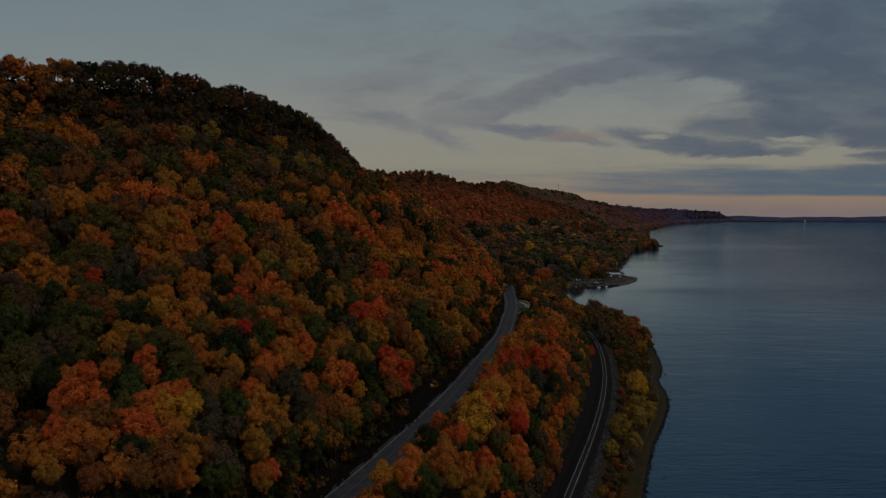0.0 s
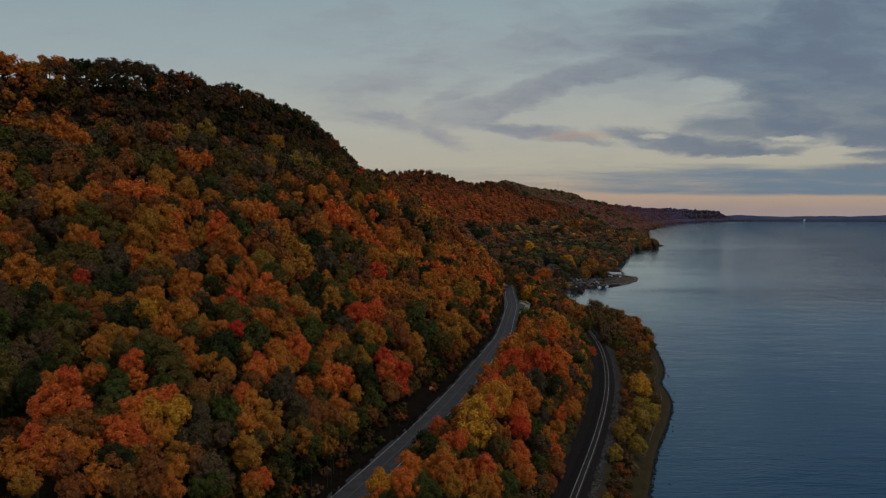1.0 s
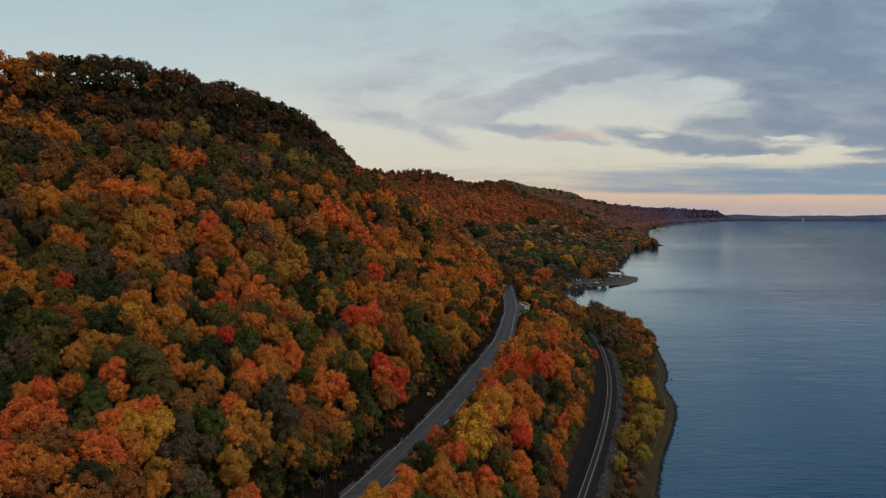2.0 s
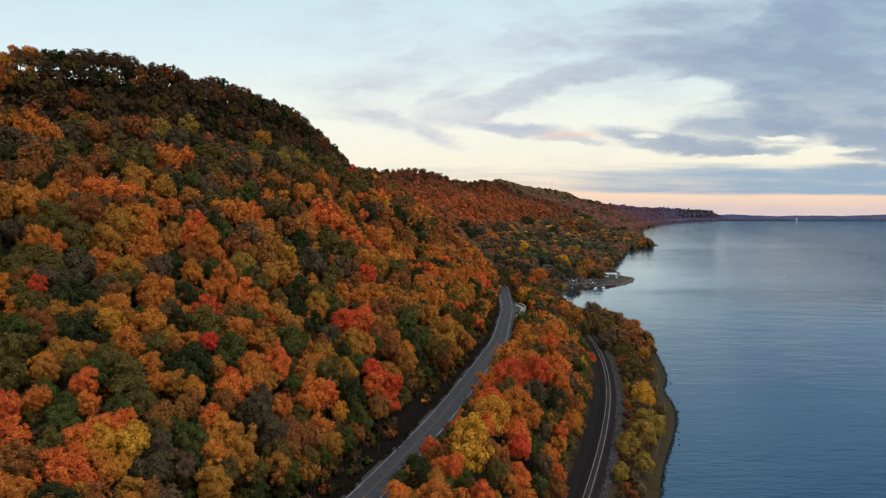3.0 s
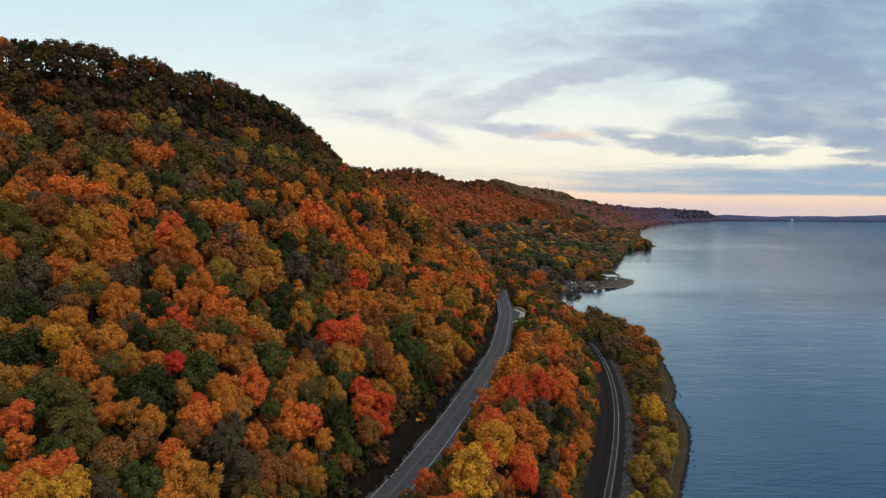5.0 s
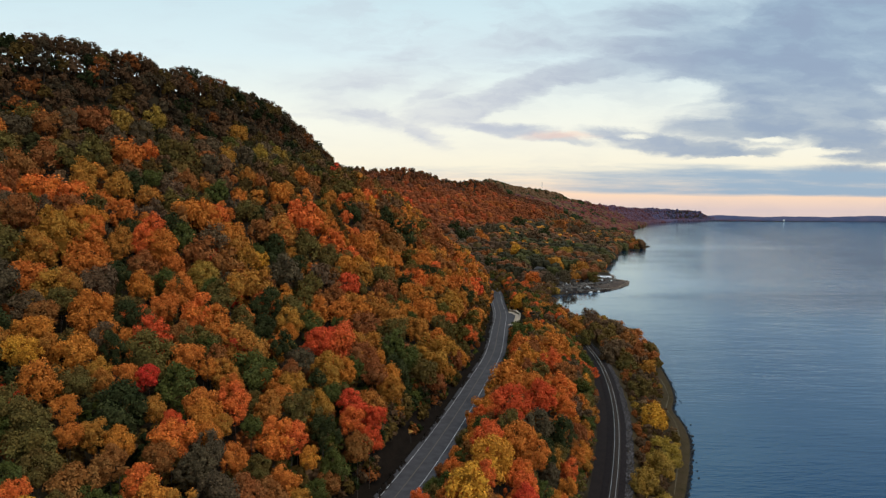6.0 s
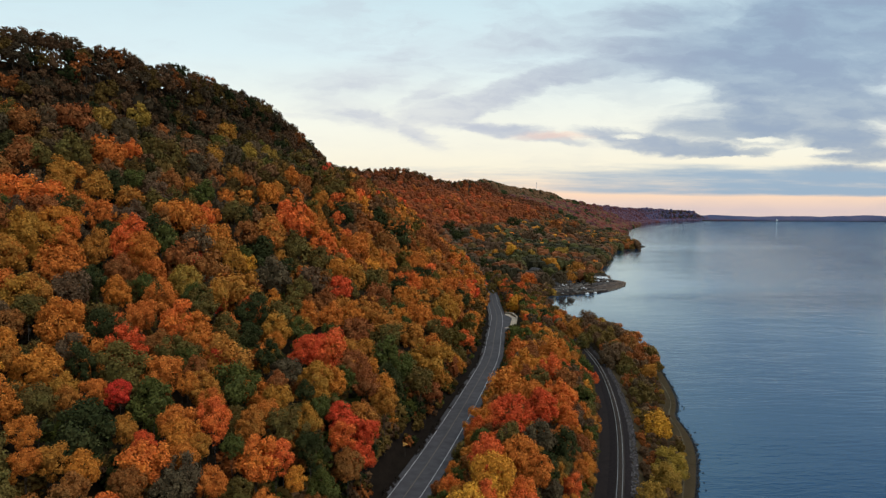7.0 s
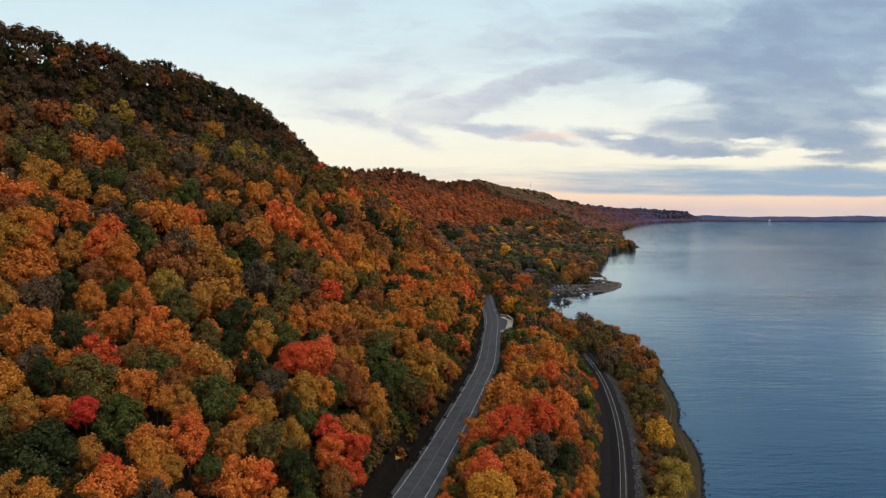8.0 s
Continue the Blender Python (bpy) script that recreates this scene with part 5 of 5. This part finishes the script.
def build_footpath():
    ys = np.arange(212, 335, 1.5)
    x = shore_x(ys) - 3.4 - 0.8 * np.sin(ys / 17)
    w = 0.20 + 0.08 * np.sin(ys / 5)
    P = np.stack([np.stack((x + o * w, ys, height(x + o * w, ys) + 0.07), -1) for o in (-1, 0, 1)], 1)
    tagged(new("footpath", grid_mesh("footpath", P, PATH_DUST)), "narrow trodden earth footpath along the lake bank", "path", kind="structure")


def build_sign():
    x, y = 0.4, 216.0
    sign = tagged(new("road_sign"), "orange-yellow pennant road sign on a steel post beside the ditch", "road sign")
    sign.location = (x, y, float(height(x, y)))
    part("post", boxes("post", (((-0.05, 0.0, -0.3), (0.05, 0.1, 4.4)),), ROOF_DARK), sign)
    V = [(-0.6, d, 3.2) for d in (-0.03, 0.0)] + [(-0.6, d, 4.4) for d in (-0.03, 0.0)] + [(1.0, d, 3.8) for d in (-0.03, 0.0)]
    me = bpy.data.meshes.new("panel")
    me.from_pydata(V, [], [(0, 4, 2), (1, 3, 5), (0, 1, 5, 4), (4, 5, 3, 2), (2, 3, 1, 0)])
    me.materials.append(SIGN_ORANGE)
    panel = part("panel", me, sign, "orange-yellow pennant")
    for z, w in ((3.94, 0.36), (3.8, 0.5), (3.66, 0.36)):
        part("lettering", boxes("lettering", (((-0.5, -0.036, z - 0.03), (-0.5 + w, -0.031, z + 0.03)),), ROOF_DARK), panel)


def build_guard_rail():
    rail = tagged(new("guard_rail"), "pale galvanised steel guard rail along the road bend", "guard rail")
    y0, y1 = 440, 560
    part("beam", ribbon("beam", lambda y: road_x(y) - 5.3, road_z, y0, y1, (0.0, 0.05, 0.0, 0.05, 0.0), 0.0, GALVANISED, zs=(0.52, 0.60, 0.68, 0.76, 0.84)), rail)
    post = boxes("post", (((-0.06, -0.06, -0.4), (0.06, 0.06, 0.9)),), GALVANISED)
    for y in np.arange(y0, y1, 4.0):
        p = part("post", post, rail)
        p.location = (float(road_x(y)) - 5.42, y, float(road_z(y)))


def build_pullout():
    ys = np.arange(398, 462, 2.0)
    right = np.interp(ys, (398, 414, 430, 450, 461), (4.5, 11, 12, 13, 5))
    P = []
    for o in np.linspace(0, 1, 6):
        x = road_x(ys) + 4.3 + (right - 4.3) * o
        P.append(np.stack((x, ys, road_z(ys) + 0.1 - 0.1 * o), -1))
    tagged(new("pavement", grid_mesh("pavement", np.stack(P, 1), ASPHALT)), "asphalt lay-by widening the road at the overlook", "lay-by", kind="structure")
    strip_ys = np.arange(408, 461, 2.0)
    edge = np.interp(strip_ys, (408, 416, 430, 446, 460), (8.0, 11.6, 12.4, 13.2, 8.5))
    P = np.stack([np.stack((road_x(strip_ys) + edge - o, strip_ys, road_z(strip_ys) + 0.16), -1) for o in (0.0, 1.5, 3.0)], 1)
    tagged(new("kerb_walk", grid_mesh("kerb_walk", P, STONE)), "pale stone walk along the overlook wall", "walk", kind="structure")
    # footing that carries the lay-by above the falling bank
    wall = tagged(new("stone_wall"), "low pale limestone overlook wall beside the lay-by", "wall")
    pts = [(float(road_x(462)) + 6.5, 463), (float(road_x(456)) + 11.5, 459), (float(road_x(446)) + 13.6, 446), (float(road_x(430)) + 12.8, 430), (float(road_x(416)) + 12.0, 416), (float(road_x(410)) + 9.0, 410)]
    for (xa, ya), (xb, yb) in zip(pts[:-1], pts[1:]):
        n = math.hypot(xb - xa, yb - ya)
        turn = math.atan2(yb - ya, xb - xa)
        z = float(road_z(ya))
        part("panel", boxes("panel", (((0, -0.3, -3.5), (n, 0.3, 1.2), turn, (xa, ya, z)),), STONE, 0.05), wall)
        part("coping", boxes("coping", (((-0.1, -0.6, 1.2), (n + 0.1, 0.6, 1.45), turn, (xa, ya, z)),), STONE, 0.04), wall)


def build_bare_tree(x, y, tall):
    rng = np.random.default_rng(4)
    z = float(height(x, y))
    ob = tagged(new("bare_tree"), "open grey-brown nearly leafless tree by the bay", "tree")
    ob.location = (x, y, z)
    V, F = [], []

    def limb(p, d, length, r, depth):
        q = p + d * length
        base = len(V)
        side = np.cross(d, (0.3, 0.9, 0.2))
        side /= np.linalg.norm(side)
        up = np.cross(d, side)
        for c, w in ((p, r), (q, r * 0.55)):
            for k in range(5):
                a = 2 * math.pi * k / 5
                V.append(c + (side * math.cos(a) + up * math.sin(a)) * w)
        F.extend((base + k, base + (k + 1) % 5, base + 5 + (k + 1) % 5, base + 5 + k) for k in range(5))
        if depth:
            for k in range(4 if depth > 1 else 5):
                e = d + rng.normal(0, 0.42, 3) + (0, 0, 0.3)
                limb(p + d * length * rng.uniform(0.45, 1.0), e / np.linalg.norm(e), length * rng.uniform(0.5, 0.72), max(r * 0.6, 0.075), depth - 1)

    limb(np.array((0, 0, -0.5)), np.array((0.05, 0, 1.0)), tall * 0.6, 0.26, 0)
    part("trunk", mesh_from("trunk", V, F, BARK, True), ob)
    tips = []
    for k in range(16):
        V, F = [], []
        h = rng.uniform(0.26, 0.60)
        d = np.array((rng.normal(0, 0.8), rng.normal(0, 0.8), rng.uniform(0.3, 1.0)))
        limb(np.array((0.03 * tall * h, 0, tall * h)), d / np.linalg.norm(d), tall * 0.23, 0.15, 3)
        part("branch", mesh_from("branch", V, F, BARK), ob)
        tips += V
    tips = np.array(tips)
    tips = tips[tips[:, 2] > tall * 0.5]
    tips = tips[rng.choice(len(tips), 300)] + rng.normal(0, 0.4, (300, 3))
    q = tips[:, None, :] + rng.normal(0, 0.24, (300, 3, 3))
    part("leaves", mesh_from("leaves", q.reshape(-1, 3), np.arange(900).reshape(-1, 3), LEAF["grey_brown"]), ob, "few withered brown leaves")


def build_boats():
    """Small white motor boats: hull, cabin, windscreen."""
    def hull_mesh():
        rows = []
        for t in np.linspace(0, 1, 7):
            w = 1.25 * (1 - max(0, t - 0.45) ** 2 * 3.2)
            keel = -0.25 + 0.35 * t * t
            rows.append([(-w, t * 7 - 3.5, 1.0 + 0.3 * t), (-w * 0.8, t * 7 - 3.5, 0.2), (0, t * 7 - 3.5, keel), (w * 0.8, t * 7 - 3.5, 0.2), (w, t * 7 - 3.5, 1.0 + 0.3 * t), (0, t * 7 - 3.5, 1.05 + 0.3 * t), (-w, t * 7 - 3.5, 1.0 + 0.3 * t)])
        return grid_mesh("hull", np.array(rows), WHITE_PAINT, False)

    boat = tagged(new("motor_boat"), "small white motor boat at the harbour", "boat", "boats at the harbour")
    part("hull", hull_mesh(), boat)
    part("cabin", boxes("cabin", (((-0.85, -1.2, 1.0), (0.85, 1.2, 2.3)),), WHITE_PAINT, 0.12), boat)
    part("windscreen", boxes("windscreen", (((-0.75, 1.19, 1.55), (0.75, 1.26, 2.1)),), DARK_GLASS, 0.02), boat)
    boat.matrix_basis = pose(196, 752, float(height(196, 752)) + 0.5, 0, 0, 20)
    rng = np.random.default_rng(12)
    ashore = [(188 + 4.6 * k + rng.uniform(-1, 1), 760 + rng.uniform(-6, 6)) for k in range(14)] + [(150 + 6 * k, 775 + rng.uniform(-6, 6)) for k in range(5)] + [(172, 690), (178, 694), (160, 706), (190, 668), (228, 736), (236, 728)]
    for x, y in ashore:
        copy_thing(boat, pose(x, y, float(height(x, y)) + 0.45, 0, 0, rng.uniform(0, 180))).scale = (0.9,) * 3
    for x, y, a in ((186, 643, -70), (196, 648, -60), (160, 641, 100)):
        copy_thing(boat, pose(x, y, 0.15, 0, 0, a)).scale = (0.66,) * 3


def build_yard():
    ys = np.arange(640, 806, 3.0)
    P = []
    for o in np.linspace(0, 1, 10):
        x = 150 + (shore_x(ys) - 2.5 - 150) * o
        P.append(np.stack((x, ys, height(x, ys) + 0.12), -1))
    tagged(new("harbour_yard", grid_mesh("harbour_yard", np.stack(P, 1), YARD)), "flat grey-brown gravel yard of the small harbour", "yard", kind="structure")
    # timber stacks, crates and piles standing about
    rng = np.random.default_rng(31)
    crate = boxes("crate", (((-1.6, -1.1, 0), (1.6, 1.1, 1.5)),), DOCK_WOOD, 0.05)
    lid = boxes("lid", (((-1.7, -1.2, 1.5), (1.7, 1.2, 1.65)),), ROOF_DARK, 0.03)
    first = tagged(new("storage_crate"), "weathered timber storage crate in the harbour yard", "crate", "crates in the harbour yard")
    part("body", crate, first)
    part("lid", lid, first)
    first.matrix_basis = pose(168, 662, float(height(168, 662)) + 0.1, 0, 0, 20)
    for k in range(90):
        y = rng.uniform(645, 795)
        x = rng.uniform(150, float(shore_x(y)) - 8)
        copy_thing(first, pose(x, y, float(height(x, y)) + 0.1, 0, 0, rng.uniform(0, 180)))


def build_quay():
    """The raised tip of the jetty: a flat top with sloping rubble sides."""
    ys = np.arange(668, 741, 3.0)
    end = np.interp(ys, (668, 680, 728, 740), (0.25, 1, 1, 0.3))
    P = [np.stack((shore_x(ys) - 1.5 - o * end, ys, np.full(len(ys), z) * end + 0.2), -1) for o, z in ((0, 0.2), (3, 1.7), (12, 1.8), (24, 1.7), (28, 0.2))]
    tagged(new("quay", grid_mesh("quay", np.stack(P, 1), QUAY)), "flat-topped brown rubble quay at the jetty's tip", "quay", kind="structure")


def build_docks():
    plank = boxes("plank", (((-1.1, -0.14, 0.75), (1.1, 0.14, 0.85)),), DOCK_WOOD)
    post = boxes("post", (((-0.14, -0.14, -1.5), (0.14, 0.14, 1.7)),), DOCK_WOOD, 0.02)
    beam = boxes("beam", (((-0.1, -16, 0.55), (0.1, 16, 0.75)),), DOCK_WOOD)
    dock = tagged(new("dock"), "weathered grey timber dock on posts over the water", "dock", "docks at the harbour")
    for k in range(64):
        part("plank", plank, dock).location = (0, -15.85 + k * 0.5, 0)
    for sx in (-0.9, 0.9):
        part("beam", beam, dock).location = (sx, 0, 0)
        for k in range(6):
            part("post", post, dock).location = (sx * 1.15, -15 + k * 6, 0)
    dock.matrix_basis = pose(172, 650, 0, 0, 0, -76)
    for x, y, a in ((200, 662, -62), (206, 706, -75), (214, 712, -70), (180, 690, -80), (196, 735, -85), (225, 760, -80), (246, 772, -60), (164, 668, -84), (228, 700, -58), (236, 752, -88), (186, 676, -70), (212, 690, -48)):
        copy_thing(dock, pose(x, y, max(0.0, float(height(x, y)) - 0.3), 0, 0, a))


def house(x, y, turn, w, d, h, wall_mat, roof_mat, label):
    """A gabled house: walls, roof slabs, windows, door."""
    z = float(height(x, y)) - 0.3
    ob = tagged(new("house"), label, "house", "houses by the harbour")
    V = [(-w, -d, 0), (w, -d, 0), (w, d, 0), (-w, d, 0), (-w, -d, h), (w, -d, h), (w, d, h), (-w, d, h), (0, -d, h + w * 0.6), (0, d, h + w * 0.6)]
    me = bpy.data.meshes.new("wall")
    me.from_pydata(V, [], [(0, 1, 5, 8, 4), (2, 3, 7, 9, 6), (1, 2, 6, 5), (3, 0, 4, 7)])
    me.materials.append(wall_mat)
    part("wall", me, ob)
    for sgn in (-1, 1):
        o = 0.5
        a = [(0, -d - o, h + w * 0.6 + 0.05), (sgn * (w + o), -d - o, h - o * 0.6 + 0.05), (sgn * (w + o), d + o, h - o * 0.6 + 0.05), (0, d + o, h + w * 0.6 + 0.05)]
        b = [(p, q, r + 0.25) for p, q, r in a]
        rm = bpy.data.meshes.new("roof")
        rm.from_pydata(a + b, [], [(0, 1, 2, 3), (4, 5, 6, 7), (0, 1, 5, 4), (1, 2, 6, 5), (2, 3, 7, 6), (3, 0, 4, 7)])
        rm.materials.append(roof_mat)
        part("roof", rm, ob)
    win = boxes("window", (((-0.6, -0.04, 1.0), (0.6, 0.04, 2.3)),), DARK_GLASS)
    for k in (-0.55, 0.55):
        part("window", win, ob).location = (k * w, -d - 0.02, 0)
        q = part("window", win, ob)
        q.matrix_basis = pose(w + 0.02, k * d, 0, 0, 0, 90)
    part("door", boxes("door", (((-0.5, -0.05, 0.3), (0.5, 0.05, 2.3)),), DOCK_WOOD), ob).location = (0, -d - 0.03, 0)
    ob.matrix_basis = pose(x, y, z, 0, 0, turn)


def build_mast(x, y, tall):
    z = float(height(x, y))
    mast = tagged(new("radio_mast"), "tall thin steel lattice radio mast on the bluff top", "mast")
    mast.location = (x, y, z)
    corners = [(math.cos(a) * 1.1, math.sin(a) * 1.1) for a in (0.5, 2.6, 4.7)]
    for cx, cy in corners:
        part("leg", boxes("leg", (((-0.22, -0.22, -1), (0.22, 0.22, tall), 0, (cx, cy, 0)),), GALVANISED), mast)
    for k in range(12):
        a, b = corners[k % 3], corners[(k + 1) % 3]
        V, F = [], []
        h0, h1 = tall * k / 12, tall * (k + 1) / 12
        for (px, py, pz) in ((*a, h0), (*b, h1)):
            for dx, dy in ((-0.12, -0.12), (0.12, -0.12), (0.12, 0.12), (-0.12, 0.12)):
                V.append((px + dx, py + dy, pz))
        F = [(i, (i + 1) % 4, 4 + (i + 1) % 4, 4 + i) for i in range(4)]
        part("brace", mesh_from("brace", V, F, GALVANISED), mast)


def build_elevator(x, y):
    ob = tagged(new("grain_elevator"), "distant white grain elevator on the far shore", "grain elevator")
    ob.location = (x, y, float(height(x, y)))
    bv, bf = [], []
    n = 16
    for z in (-1, 20):
        bv += [(5 * math.cos(2 * math.pi * k / n), 5 * math.sin(2 * math.pi * k / n), z) for k in range(n)]
    bf = [(k, (k + 1) % n, n + (k + 1) % n, n + k) for k in range(n)]
    silo = mesh_from("silo", bv, bf, WHITE_PAINT, True)
    top = mesh_from("silo_top", [(5 * math.cos(2 * math.pi * k / n) * s, 5 * math.sin(2 * math.pi * k / n) * s, 20 + h) for s, h in ((1, 0), (0.05, 2.5)) for k in range(n)], bf, GALVANISED, True)
    for k in (-12, 0, 12):
        p = part("silo", silo, ob)
        p.location = (k, 0, 0)
        part("roof", top, p)
    ob.scale = (0.46, 0.46, 0.46)
    part("head_house", boxes("head_house", (((-4, -4, 0), (4, 4, 36)),), WHITE_PAINT, 0.2), ob).location = (0, 7, 0)


lay_stones()
build_reeds()
build_sleepers()
build_footpath()
build_sign()
build_guard_rail()
build_pullout()
build_bare_tree(125, 505, 18.5)
build_boats()
build_yard()
build_quay()
build_docks()
for args in ((168, 800, 25, 5, 8, 4, CLAPBOARD, ROOF_DARK, "brown clapboard house with a dark shingle roof"), (186, 838, -30, 5, 7, 4, WHITE_PAINT, ROOF_DARK, "white house with a dark shingle roof"),
             (152, 760, 40, 5, 9, 4, CLAPBOARD, ROOF_DARK, "brown clapboard house with a dark shingle roof"), (238, 900, 10, 5, 7, 4, WHITE_PAINT, ROOF_DARK, "white house with a dark shingle roof"),
             (182, 716, 75, 3.2, 8, 2.4, CLAPBOARD, ROOF_DARK, "long low brown boat shed by the dock"), (166, 690, 20, 3, 6, 2.3, CLAPBOARD, ROOF_DARK, "low brown boat shed with a dark roof"),
             (206, 722, -15, 3, 5, 2.3, CLAPBOARD, ROOF_DARK, "low brown boat shed with a dark roof"), (222, 744, 80, 3, 6, 2.4, WHITE_PAINT, ROOF_DARK, "small white boat house with a dark roof"),
             (192, 731, 94, 1.8, 8, 1.8, DOCK_WOOD, GALVANISED, "long low pale timber boat shed with a metal roof"),
             (240, 768, 84, 1.7, 9, 1.9, CLAPBOARD, GALVANISED, "long covered boat dock with a pale metal roof"), (216, 704, 98, 1.6, 6, 1.6, DOCK_WOOD, ROOF_DARK, "low weathered timber shed on the jetty"),
             (545, 1490, 15, 6, 8, 7, WHITE_PAINT, ROOF_DARK, "tall white house on the wooded point"), (400, 1260, -25, 5, 8, 4, CLAPBOARD, ROOF_DARK, "brown clapboard house with a dark shingle roof")):
    house(*args)
build_mast(526, 2420, 47)
build_elevator(2950, 4590)
